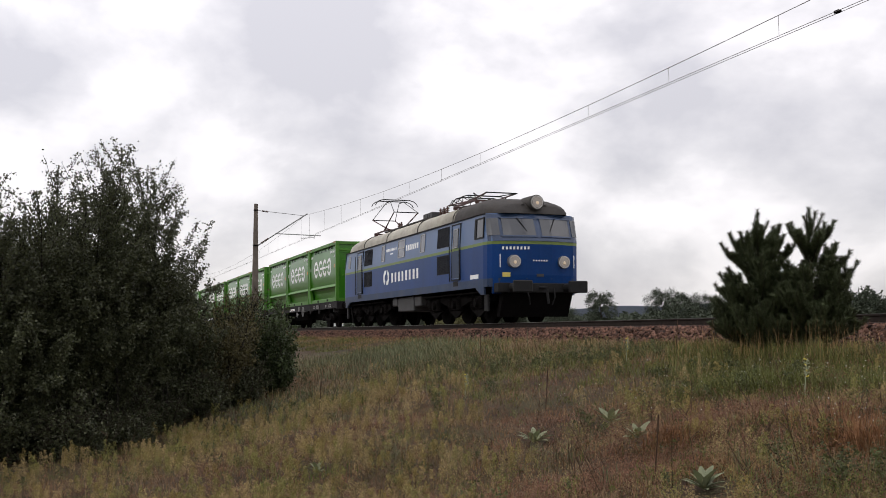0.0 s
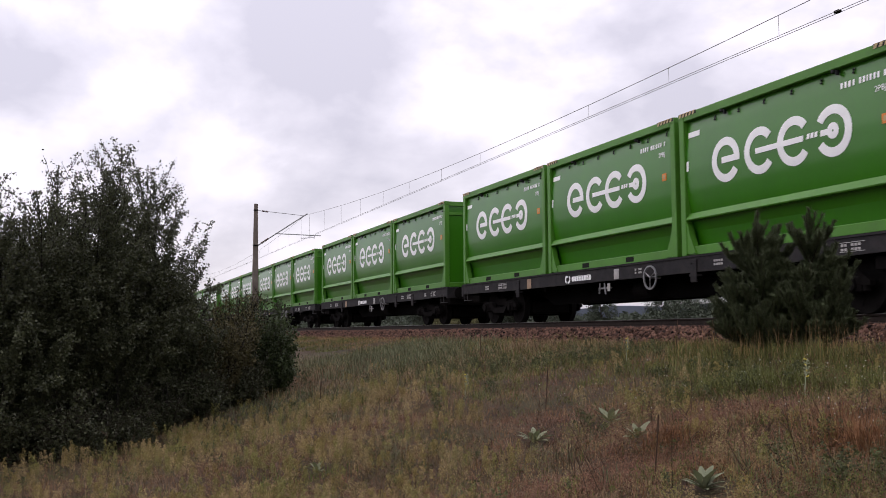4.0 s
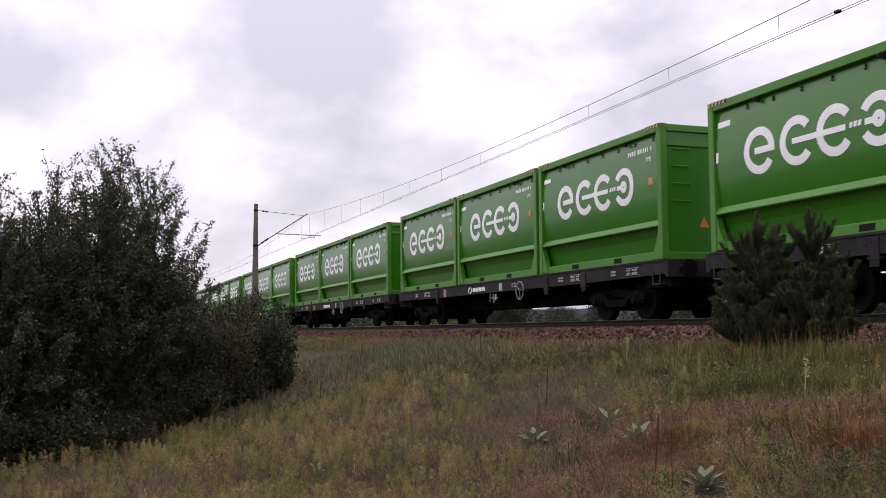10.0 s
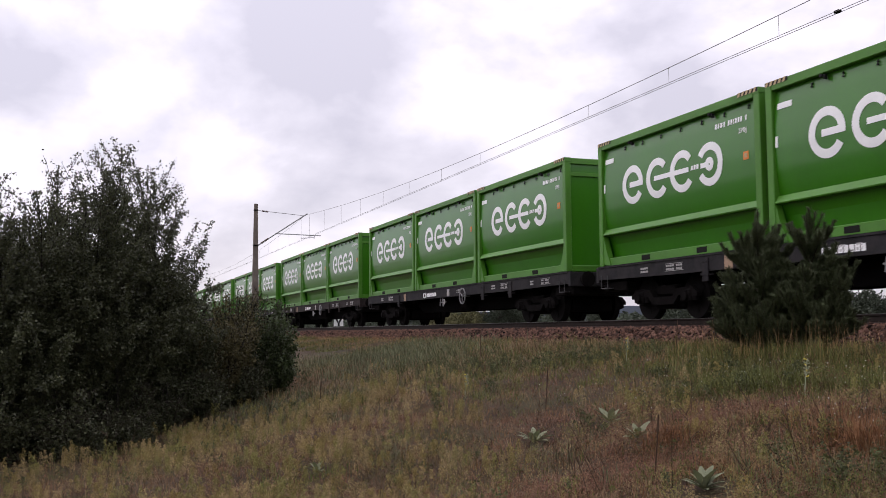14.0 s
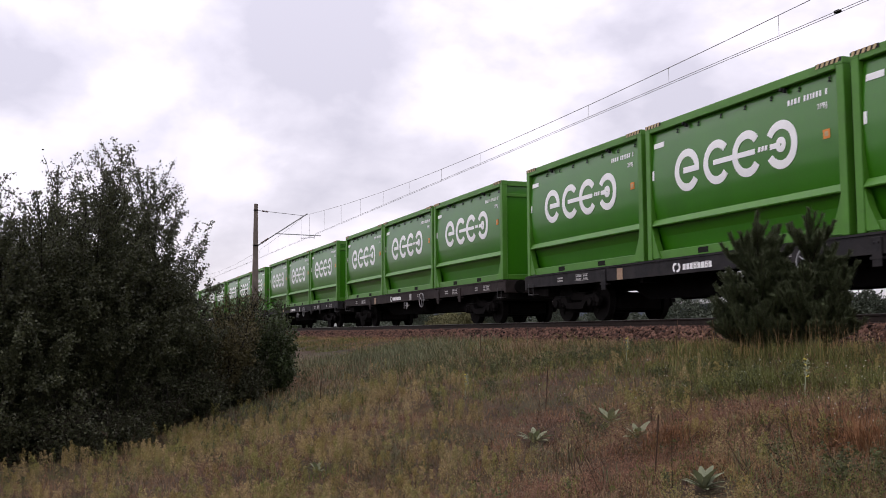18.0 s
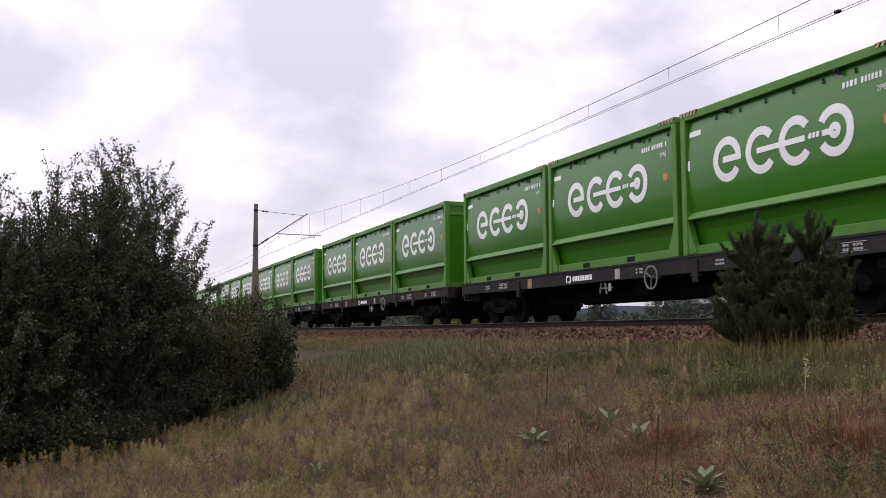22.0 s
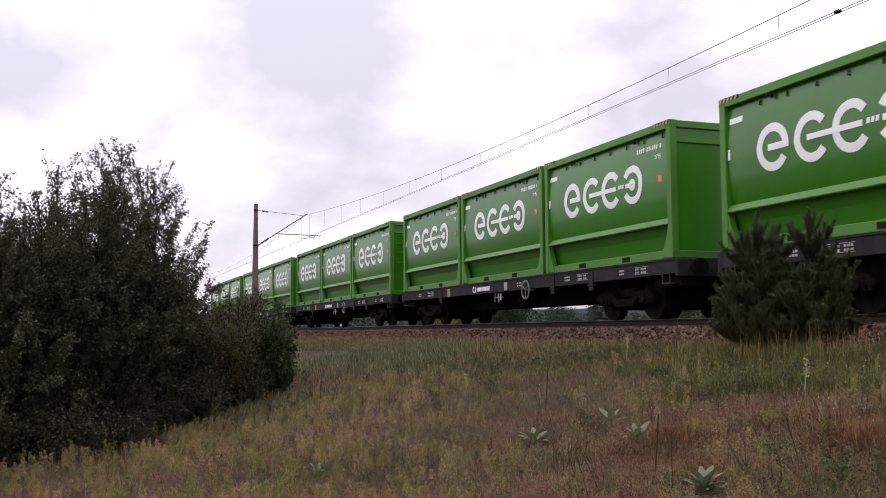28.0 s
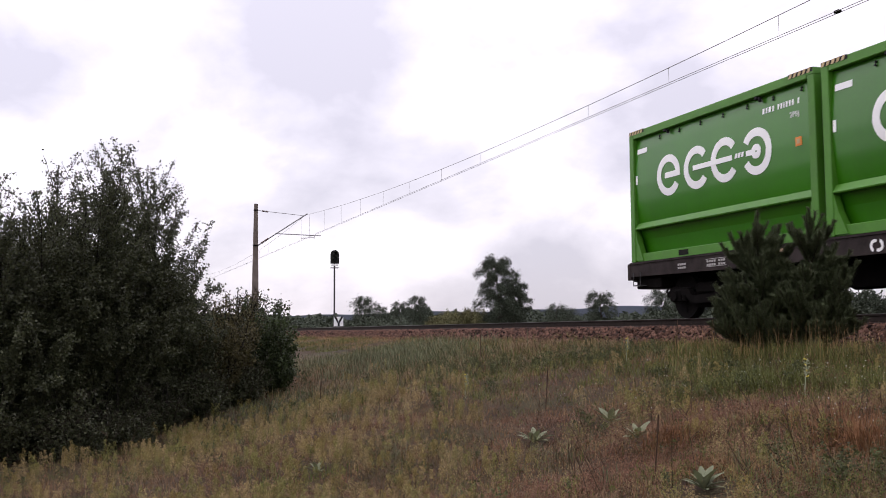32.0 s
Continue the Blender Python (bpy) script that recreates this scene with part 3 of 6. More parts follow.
        part("bracket", bm, paint, w)
    # hand wheel, brake gear, plates, painted marks
    bm = bmesh.new()
    arc(bm, 2.1, 0.87, 0.225, 0.258, 0, 360, -1.375, -1.345, 24)
    for k in range(3):
        a = 0.5 + k * 2.094
        rod(bm, (2.1, -1.36, 0.87), (2.1 + 0.24 * math.cos(a), -1.36, 0.87 + 0.24 * math.sin(a)), 0.013, seg=5)
    rod(bm, (2.1, -1.37, 0.87), (2.1, -1.1, 0.87), 0.025, seg=6)
    part("hand_wheel", bm, M_GALV, w, "grey spoked brake hand wheel")
    part("air_tank", rodded((0.55, -0.7, 0.66), (1.15, -0.7, 0.66), 0.17, seg=14), M_BOGIE, w)
    bm = bmesh.new()
    rod(bm, (-0.4, -1.2, 0.74), (0.2, -1.2, 0.74), 0.02, seg=6)
    rod(bm, (-0.35, -1.22, 0.62), (-0.3, -1.22, 0.86), 0.018, seg=6)
    rod(bm, (-0.05, -1.22, 0.60), (-0.1, -1.22, 0.86), 0.018, seg=6)
    part("brake_lever", bm, M_GALV, w)
    part("data_plate", boxed(0.12, 0.24, -1.268, -1.262, 0.66, 0.84), mat_plate, w)
    part("data_plate", boxed(0.40, 0.62, -1.252, -1.246, 0.92, 1.15), mat_plate, w)
    part("data_plate", boxed(-4.3, -4.05, -1.252, -1.246, 0.90, 1.16), mat_tan, w)
    for x, l in ((7.6, 0.5), (6.9, 0.35), (4.9, 0.5), (4.2, 0.3), (-0.9, 0.28), (-1.35, 0.28), (-6.3, 0.6), (-7.3, 0.4), (1.3, 0.3)):
        bm = bmesh.new()
        n = max(2, int(l / 0.075))
        for z in (1.015, 1.085):
            for q in range(n):
                if (q * 7 + int(x * 10)) % 5:
                    box(bm, x + q * 0.075, x + q * 0.075 + 0.055, -1.246, -1.2415, z - 0.021, z + 0.021)
        if l > 0.45:
            for z in (0.975, 1.122):
                box(bm, x - 0.03, x + l + 0.02, -1.246, -1.2415, z, z + 0.010)
        tagged(part("mark", bm, mat_plate, w), kind="stuff")
    bm = bmesh.new()
    arc(bm, -1.95, 1.03, 0.05, 0.10, 60, 250, -1.246, -1.2415, 12)
    arc(bm, -1.87, 1.03, 0.05, 0.10, -120, 70, -1.246, -1.2415, 12)
    part("emblem", bm, M_WHITE, w, "small white angular mark")
    bm = bmesh.new()
    for i in range(8):
        box(bm, -1.68 + 0.125 * i, -1.58 + 0.125 * i, -1.246, -1.2415, 0.97, 1.09)
    part("word_mark", bm, M_WHITE, w)
    return w


mat_tan = mat("weathered_tan_plate", (0.30, 0.20, 0.125), 0.75, var=0.3, scale=9)
mat_plate = mat("faded_white_marking", (0.36, 0.35, 0.33), 0.7, var=0.3, scale=8)


# ---------------------------------------------------------------- train: the locomotive
OUTLINE = ((8.15, 1.50), (8.38, 1.47), (8.55, 1.38), (8.68, 1.20), (8.80, 0.80), (8.88, 0.40), (8.90, 0.0))
SETBACK_Z = (0.40, 0.85, 1.30, 2.30, 2.42, 3.10, 3.24)
SETBACK_X = (-0.30, -0.16, -0.06, 0.0, 0.0, -0.30, -0.40)


def nose_x(y, z):
    """How far forward the cab front reaches at a given width and height."""
    ys = [p[1] for p in OUTLINE][::-1]
    xs = [p[0] for p in OUTLINE][::-1]
    lean = float(np.interp(z, SETBACK_Z, SETBACK_X))
    return float(np.interp(abs(y), ys, xs)) + lean * (1 - (abs(y) / 1.5) ** 4 * 0.6)


def body_ring(z):
    ys = [p[1] for p in OUTLINE]
    half = [(nose_x(y, z), -y) for y in ys] + [(nose_x(y, z), y) for y in ys[-2::-1]]
    tumble = float(np.interp(z, (1.3, 2.4, 3.24), (0.0, 0.0, 0.05)))
    pts = half + [(-x, -y) for x, y in half]
    return [(x, y * (1 - tumble / 1.5), z) for x, y in pts]


def body_band(zs):
    bm = bmesh.new()
    rings = [[bm.verts.new(p) for p in body_ring(z)] for z in zs]
    n = len(rings[0])
    for a, b in zip(rings, rings[1:]):
        for i in range(n):
            j = (i + 1) % n
            bm.faces.new((a[i], a[j], b[j], b[i]))
    return bm


def nose_patch(y0, y1, z0, z1, lift, sign=1, n=5, thick=0.02):
    """A plate that follows the cab front between two widths and two heights."""
    bm = bmesh.new()
    cols = []
    for i in range(n + 1):
        y = y0 + (y1 - y0) * i / n
        cols.append([bm.verts.new((sign * (nose_x(y, z) + d), y, z)) for z in (z0, (z0 + z1) / 2, z1) for d in (lift, lift - thick)])
    for a, b in zip(cols, cols[1:]):
        for k in (0, 2):
            bm.faces.new((a[k], b[k], b[k + 2], a[k + 2]))
            bm.faces.new((a[k + 1], a[k + 3], b[k + 3], b[k + 1]))
        bm.faces.new((a[0], a[1], b[1], b[0]))
        bm.faces.new((a[4], b[4], b[5], a[5]))
    for c in (cols[0], cols[-1]):
        bm.faces.new((c[0], c[2], c[3], c[1]))
        bm.faces.new((c[2], c[4], c[5], c[3]))
    return bm


def side_y(z):
    return -1.5 + float(np.interp(z, (1.3, 2.4, 3.24), (0.0, 0.0, 0.05)))


def side_plate(x0, x1, z0, z1, proud, thick=0.02, bevel=0.0):
    bm = bmesh.new()
    vs = box(bm, x0, x1, -proud, -proud + thick, z0, z1, bevel)
    for v in bm.verts:
        v.co.y += side_y(v.co.z)
    return bm


def frame_of(x0, x1, z0, z1, w, proud):
    bm = bmesh.new()
    for a in ((x0 - w, x1 + w, z1, z1 + w), (x0 - w, x1 + w, z0 - w, z0), (x0 - w, x0, z0, z1), (x1, x1 + w, z0, z1)):
        box(bm, a[0], a[1], -proud, -proud + 0.03, a[2], a[3])
    for v in bm.verts:
        v.co.y += side_y(v.co.z)
    return bm


def build_locomotive():
    e = thing("electric_locomotive", pose(0, 0, 0), "blue electric locomotive with lime stripe and raised rear pantograph", "locomotive")
    part("skirt_band", body_band((1.06, 1.30)), M_SKIRT, e, "dirty blue-grey lower band", False)
    part("lower_wall", body_band((1.30, 1.65, 2.0, 2.30)), M_BLUE, e, "deep blue painted body side")
    part("stripe", body_band((2.30, 2.39)), M_STRIPE, e, "lime green waist stripe")
    part("upper_wall", body_band((2.39, 2.55, 2.8, 3.02, 3.24)), M_LIGHTBLUE, e, "light blue painted body side")
    part("floor_pan", boxed(-8.4, 8.4, -1.44, 1.44, 1.07, 1.10), M_DARKSTEEL, e)
    for s in (-1, 1):
        part("front_shield", nose_patch(-1.36, 1.36, 0.86, 1.40, 0.012, s, 24), M_BLUE, e)
        part("front_panel", nose_patch(-1.46, 1.46, 2.395, 3.22, 0.022, s, 24, 0.03), M_CABBLUE, e, "blue-grey cab front between the windows")
        for sy in (-1, 1):
            bm = bmesh.new()
            prism(bm, [(s * 8.14, 1.07), (s * 8.14, 0.84), (s * 7.9, 0.84), (s * 7.45, 1.07)], "y", *sorted((sy * 1.495, sy * 1.43)))
            part("skirt_corner", bm, M_SKIRT, e)
    # roof: an arched shell with rounded ends, sooty over the cabs
    def roof(x_list, dome):
        bm = bmesh.new()
        rows = []
        for x in x_list:
            k = max(0.0, (abs(x) - 7.0) / 1.55)
            wid, hgt = 1.455 * (1 - 0.30 * k ** 3), 0.62 * (1 - 0.55 * k ** 2)
            row = []
            for i in range(15):
                a = math.pi * i / 14
                row.append(bm.verts.new((x - math.copysign(0.10 * math.sin(a) * k, x), -wid * math.copysign(abs(math.cos(a)) ** 0.62, math.cos(a)), 3.24 + hgt * math.sin(a) ** 0.8)))
            rows.append(row)
        for a, b in zip(rows, rows[1:]):
            for i in range(14):
                bm.faces.new((a[i], a[i + 1], b[i + 1], b[i]))
        for r in (rows[0], rows[-1]):
            bm.faces.new(r)
        return bm
    part("roof", roof((-5.3, -2.6, 0.0, 2.6, 5.6), False), M_ROOF, e, "cream-grey arched roof with soot", True)
    part("cab_roof", roof((5.6, 6.6, 7.2, 7.7, 8.1, 8.4, 8.58), True), M_ROOFDARK, e, "sooty dark roof over the cab", True)
    part("cab_roof", roof((-5.3, -6.6, -7.2, -7.7, -8.1, -8.4, -8.58), True), M_ROOF, e, "cream-grey roof over the cab", True)
    for x in (-5.2, -1.9, 1.9, 5.5):
        bm = bmesh.new()
        for i in range(14):
            a, b = math.pi * i / 14, math.pi * (i + 1) / 14
            pt = lambda q: (x, -1.465 * math.copysign(abs(math.cos(q)) ** 0.62, math.cos(q)), 3.245 + 0.63 * math.sin(q) ** 0.8)
            rod(bm, pt(a), pt(b), 0.018, seg=5)
        part("roof_seam", bm, M_ROOFDARK, e)
    bm = bmesh.new()
    box(bm, -8.2, 8.2, -1.50, -1.43, 3.235, 3.265)
    part("rain_gutter", bm, M_ROOFDARK, e)
    # doors, grilles, windows of the near side
    for x0, x1 in ((5.49, 6.22), (-6.15, -5.30)):
        d = part("side_door", side_plate(x0, x1, 1.42, 3.12, 0.014), M_LIGHTBLUE, e, "narrow cab side door with window")
        part("door_lower", side_plate(x0 + 0.02, x1 - 0.02, 1.44, 2.30, 0.018), M_SKIRT, d)
        part("door_frame", frame_of(x0, x1, 1.40, 3.13, 0.035, 0.03), M_GRILLE, d)
        part("door_window", side_plate(x0 + 0.17, x1 - 0.20, 2.42, 2.98, 0.022, bevel=0.0), M_GLASS, d)
        part("window_frame", frame_of(x0 + 0.17, x1 - 0.20, 2.42, 2.98, 0.025, 0.03), M_RIM, d)
        for x in (x0 - 0.08, x1 + 0.08):
            part("grab_rail", rodded((x, -1.56, 1.35), (x, -1.56, 3.0), 0.016, seg=6), M_BLACK, d)
        part("door_step", boxed(x0 + 0.12, x1 - 0.2, -1.505, -1.4, 1.18, 1.34), M_BLACK, d)
    for x0, x1 in ((4.08, 5.22), (-5.06, -3.86)):
        for z0, z1 in ((2.50, 3.16), (1.62, 2.24)):
            g = part("vent_grille", side_plate(x0, x1, z0, z1, 0.006), M_GRILLE, e, "dark louvred air intake")
            for i in range(16):
                x = x0 + (x1 - x0) * (i + 0.5) / 16
                part("louvre", side_plate(x - 0.012, x + 0.012, z0 + 0.015, z1 - 0.015, 0.018, 0.012), M_GRILLE, g)
    for x0, x1, z0, z1 in ((-2.46, -2.10, 2.54, 3.12), (-0.28, 0.46, 2.54, 2.84), (-0.28, 0.46, 2.90, 3.14), (2.34, 2.76, 2.54, 3.12)):
        wn_ = part("side_window", side_plate(x0, x1, z0, z1, 0.008), M_FROST, e, "pale blanked side window")
        part("window_frame", frame_of(x0, x1, z0, z1, 0.03, 0.022), M_RIM, wn_)
    for x0, x1 in ((7.50, 8.14),):
        wn_ = part("cab_window", side_plate(x0, x1, 2.55, 3.10, 0.01), M_GLASS, e, "sliding cab side window")
        part("window_frame", frame_of(x0, x1, 2.55, 3.10, 0.035, 0.028), M_BLACK, wn_)
        part("window_bar", side_plate(x0 + 0.02, x0 + 0.10, 2.55, 3.10, 0.03), M_BLACK, wn_)
    part("cab_window", side_plate(-7.75, -7.35, 2.55, 3.10, 0.01), M_GLASS, e)
    # cab front
    for s in (-1, 1):
        for sy in (-1, 1):
            g = part("windscreen", nose_patch(sy * 0.10, sy * 1.08, 2.56, 3.08, 0.034, s, 12), M_GLASS, e, "reflecting flat windscreen half")
            part("screen_frame", nose_patch(sy * 0.05, sy * 1.13, 3.08, 3.125, 0.045, s, 12, 0.035), M_CABBLUE, g)
            part("screen_frame", nose_patch(sy * 0.05, sy * 1.13, 2.515, 2.56, 0.045, s, 12, 0.035), M_CABBLUE, g)
            bm = bmesh.new()
            rod(bm, (s * (nose_x(0.55, 3.1) + 0.05), sy * 0.62, 3.10), (s * (nose_x(0.45, 2.7) + 0.05), sy * 0.38, 2.70), 0.012, seg=5)
            part("wiper", bm, M_BLACK, g)
            cw = part("corner_window", nose_patch(sy * 1.18, sy * 1.47, 2.57, 3.08, 0.034, s, 10), M_GLASS, e)
            lamp = part("headlight", rodded((s * (nose_x(0.8, 1.8) - 0.10), sy * 0.80, 1.79), (s * (nose_x(0.8, 1.8) + 0.11), sy * 0.80, 1.79), 0.195, 0.185, seg=24), M_RIM, e, "round front headlight")
            part("lens", rodded((s * (nose_x(0.8, 1.8) + 0.09), sy * 0.80, 1.79), (s * (nose_x(0.8, 1.8) + 0.118), sy * 0.80, 1.79), 0.155, 0.15, seg=24), M_REFLECTOR, lamp)
            part("bulb", rodded((s * (nose_x(0.8, 1.8) + 0.11), sy * 0.80, 1.76), (s * (nose_x(0.8, 1.8) + 0.128), sy * 0.80, 1.76), 0.06, 0.045, seg=14), M_BULB, lamp)
            part("grab_handle", rodded((s * (nose_x(1.2, 1.8) + 0.05), sy * 1.20, 1.62), (s * (nose_x(1.2, 1.8) + 0.05), sy * 1.20, 2.0), 0.014, seg=6), M_WHITE, e)
            b = part("buffer", rodded((s * 8.7, sy * 0.875, 1.02), (s * 9.45, sy * 0.875, 1.02), 0.14, seg=14), M_BLACK, e)
            bm = bmesh.new()
            box(bm, *sorted((s * 9.52, s * 9.62)), sy * 0.875 - 0.30, sy * 0.875 + 0.30, 0.85, 1.20, 0.03)
            box(bm, *sorted((s * 9.35, s * 9.52)), sy * 0.875 - 0.17, sy * 0.875 + 0.17, 0.87, 1.17, 0.02)
            part("buffer_head", bm, M_BLACK, b, "wide rectangular black buffer plate")
            part("tail_lamp", rodded((s * (nose_x(0.4, 3.2) - 0.3), sy * 0.36, 3.48), (s * (nose_x(0.4, 3.2) - 0.02), sy * 0.36, 3.46), 0.075, seg=14), M_ROOFDARK, e)
            bm = bmesh.new()
            rod(bm, (s * 8.85, sy * 0.45, 1.0), (s * 9.0, sy * 0.42, 0.75), 0.022, seg=6)
            rod(bm, (s * 9.0, sy * 0.42, 0.75), (s * 8.92, sy * 0.36, 0.52), 0.022, seg=6)
            part("brake_hose", bm, M_BLACK, e)
        lamp = part("top_headlight", rodded((s * 7.95, 0, 3.57), (s * 8.72, 0, 3.57), 0.235, 0.225, seg=28), M_ROOFDARK, e, "large round roof headlight in a dark housing")
        part("lamp_rim", rodded((s * 8.70, 0, 3.57), (s * 8.745, 0, 3.57), 0.21, 0.20, seg=28), M_RIM, lamp)
        part("lens", rodded((s * 8.74, 0, 3.57), (s * 8.758, 0, 3.57), 0.165, 0.16, seg=24), M_REFLECTOR, lamp)
        part("bulb", rodded((s * 8.75, 0, 3.55), (s * 8.766, 0, 3.55), 0.06, 0.05, seg=14), M_BULB, lamp)
        bm = bmesh.new()
        prism(bm, [(s * 8.78, 0.90), (s * 8.5, 0.90), (s * 8.2, 0.18), (s * 8.42, 0.18)], "y", -1.12, 1.12)
        part("snow_plough", bm, M_DARKSTEEL, e, "dark dirty plough plate under the buffers")
        part("buffer_beam", boxed(*sorted((s * 8.3, s * 8.86)), -1.33, 1.33, 0.88, 1.16, bevel=0.02), M_BLACK, e)
        bm = bmesh.new()
        rod(bm, (s * 8.8, 0, 1.02), (s * 9.4, 0, 1.0), 0.05)
        rod(bm, (s * 9.3, 0, 1.0), (s * 9.35, 0.03, 0.55), 0.04)
        part("coupling", bm, M_BLACK, e)
        part("step_ladder", boxed(*sorted((s * 8.0, s * 8.25)), -1.42, -1.36, 0.35, 0.84), M_BLACK, e)
    part("yellow_plate", nose_patch(-1.12, -0.90, 1.34, 1.47, 0.03, 1, 2), M_YELLOW, e)
    part("oval_plate", nose_patch(-0.10, 0.12, 1.35, 1.43, 0.03, 1, 2), M_TANK, e)
    for i in range(8):
        y = -1.13 + 0.105 * i
        part("number_bar", nose_patch(y, y + 0.055, 2.14, 2.225, 0.012, 1, 1), M_WHITE, e)
    for i in range(6):
        y = -0.22 + 0.085 * i
        part("number_bar", nose_patch(y, y + 0.04, 1.80, 1.84, 0.012, 1, 1), M_WHITE, e)
    for i in range(7):
        x = 0.62 + 0.215 * i
        part("number_bar", side_plate(x, x + 0.13, 2.72, 2.92, 0.006), M_WHITE, e)
    for i in range(9):
        x = -1.95 + 0.160 * i
        part("number_bar", side_plate(x, x + 0.09, 2.86, 2.96, 0.006), M_WHITE, e)
    for i in range(3):
        part("number_bar", side_plate(-1.35 + 0.13 * i, -1.27 + 0.13 * i, 2.72, 2.77, 0.006), M_WHITE, e)
    part("data_plate", side_plate(7.1, 7.75, 1.33, 1.46, 0.008), M_WHITE, e)
    # emblem and word on the blue side, as plain shapes
    for i, (a0, a1, cx) in enumerate(((70, 250, -1.90), (-110, 70, -1.72))):
        bm = bmesh.new()
        arc(bm, cx, 1.86, 0.13, 0.31, a0, a1, 0.0, 0.006, 4)
        for v in bm.verts:
            v.co.y = -1.506 - v.co.y
        part("emblem", bm, M_WHITE, e, "white angular emblem")
    for i in range(8):
        x = -1.14 + 0.435 * i
        bm = bmesh.new()
        box(bm, x, x + (0.19 if i % 2 else 0.22), -1.507, -1.502, 1.64, 2.0)
        part("word_bar", bm, M_WHITE, e)
    # underframe: tank, bogies, springs, wheels
    part("equipment_box", boxed(-0.75, 1.15, -1.36, 1.36, 0.50, 1.04, bevel=0.03), M_TANK, e, "grey underfloor tank")
    part("equipment_box", boxed(-1.45, -0.85, -1.36, 1.36, 0.72, 1.04, bevel=0.03), M_TANK, e)
    part("equipment_box", boxed(1.25, 1.95, -1.36, 1.36, 0.66, 1.04, bevel=0.03), M_TANK, e)
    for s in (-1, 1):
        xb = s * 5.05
        bg = part("bogie", boxed(xb - 2.9, xb + 2.9, -0.62, 0.62, 0.55, 0.85), M_BOGIE, e, "grimy three-axle bogie, underfloor shade painted into its near-black")
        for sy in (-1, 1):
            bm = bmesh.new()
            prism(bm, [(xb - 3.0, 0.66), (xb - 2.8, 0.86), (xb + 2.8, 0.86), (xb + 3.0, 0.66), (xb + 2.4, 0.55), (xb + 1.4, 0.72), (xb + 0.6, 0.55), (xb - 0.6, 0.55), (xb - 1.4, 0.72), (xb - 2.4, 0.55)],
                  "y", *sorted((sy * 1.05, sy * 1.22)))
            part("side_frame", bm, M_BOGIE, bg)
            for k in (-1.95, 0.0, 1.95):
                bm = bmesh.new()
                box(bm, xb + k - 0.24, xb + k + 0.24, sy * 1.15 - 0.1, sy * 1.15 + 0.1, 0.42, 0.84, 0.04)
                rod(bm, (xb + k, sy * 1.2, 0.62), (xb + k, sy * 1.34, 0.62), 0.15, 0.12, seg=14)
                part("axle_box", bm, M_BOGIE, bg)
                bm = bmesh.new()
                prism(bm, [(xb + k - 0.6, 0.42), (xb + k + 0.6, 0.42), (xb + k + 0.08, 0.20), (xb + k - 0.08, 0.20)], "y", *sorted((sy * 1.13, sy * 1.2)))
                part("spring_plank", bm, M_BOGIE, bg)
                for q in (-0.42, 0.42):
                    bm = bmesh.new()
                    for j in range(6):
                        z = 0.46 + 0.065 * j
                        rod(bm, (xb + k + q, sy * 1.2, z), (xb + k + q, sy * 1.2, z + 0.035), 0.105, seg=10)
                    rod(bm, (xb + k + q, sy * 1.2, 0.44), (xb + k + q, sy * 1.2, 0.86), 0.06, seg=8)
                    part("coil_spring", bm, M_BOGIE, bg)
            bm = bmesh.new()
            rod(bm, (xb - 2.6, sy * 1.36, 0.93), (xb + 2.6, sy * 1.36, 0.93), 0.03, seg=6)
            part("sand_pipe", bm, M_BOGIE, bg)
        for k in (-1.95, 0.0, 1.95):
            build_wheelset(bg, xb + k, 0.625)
    # roof gear
    bm = bmesh.new()
    for y in (-0.45, 0.45):
        rod(bm, (-3.4, y, 3.98), (2.2, y, 4.02), 0.02, seg=6)
    part("bus_bar", bm, M_DARKSTEEL, e)
    part("roof_walkway", boxed(-3.9, 1.6, -0.95, -0.55, 3.83, 3.87), M_ROOFDARK, e)
    for x in (0.45, 1.0):
        part("roof_box", boxed(x, x + 0.45, -0.75, -0.35, 3.83, 4.10, bevel=0.02), M_TANK, e)
    for x in (1.7, 2.05, 2.4, -3.3, -3.0):
        bm = bmesh.new()
        for j in range(5):
            rod(bm, (x, -0.5, 3.82 + 0.07 * j), (x, -0.5, 3.85 + 0.07 * j), 0.075, seg=10)
        rod(bm, (x, -0.5, 3.78), (x, -0.5, 4.2), 0.035, seg=8)
        part("insulator", bm, M_INSUL, e)
    def pantograph(x, up):
        p = part("pantograph", boxed(x - 1.05, x + 1.05, -0.62, -0.54, 4.02, 4.07), M_REDBROWN, e, "raised diamond pantograph" if up else "folded pantograph")
        part("base_bar", boxed(x - 1.05, x + 1.05, 0.54, 0.62, 4.02, 4.07), M_REDBROWN, p)
        for dx in (-1.0, 1.0):
            part("base_bar", boxed(x + dx - 0.04, x + dx + 0.04, -0.62, 0.62, 4.0, 4.06), M_REDBROWN, p)
            for y in (-0.55, 0.55):
                bm = bmesh.new()
                for j in range(4):
                    rod(bm, (x + dx, y, 3.74 + 0.07 * j), (x + dx, y, 3.78 + 0.07 * j), 0.08, seg=10)
                rod(bm, (x + dx, y, 3.65), (x + dx, y, 4.02), 0.04, seg=8)
                part("insulator", bm, M_INSUL, p)
        ez, hz, hx = (4.72, 5.34, 0.30) if up else (4.20, 4.22, 0.85)
        ex = 1.62 if up else 1.75
        for dx in (-1, 1):
            for y in (-0.42, 0.42):
                part("lower_arm", rodded((x - dx * 0.35, y * 0.9, 4.12), (x + dx * ex, y * 1.25, ez), 0.032, 0.022, seg=8), M_REDBROWN, p)
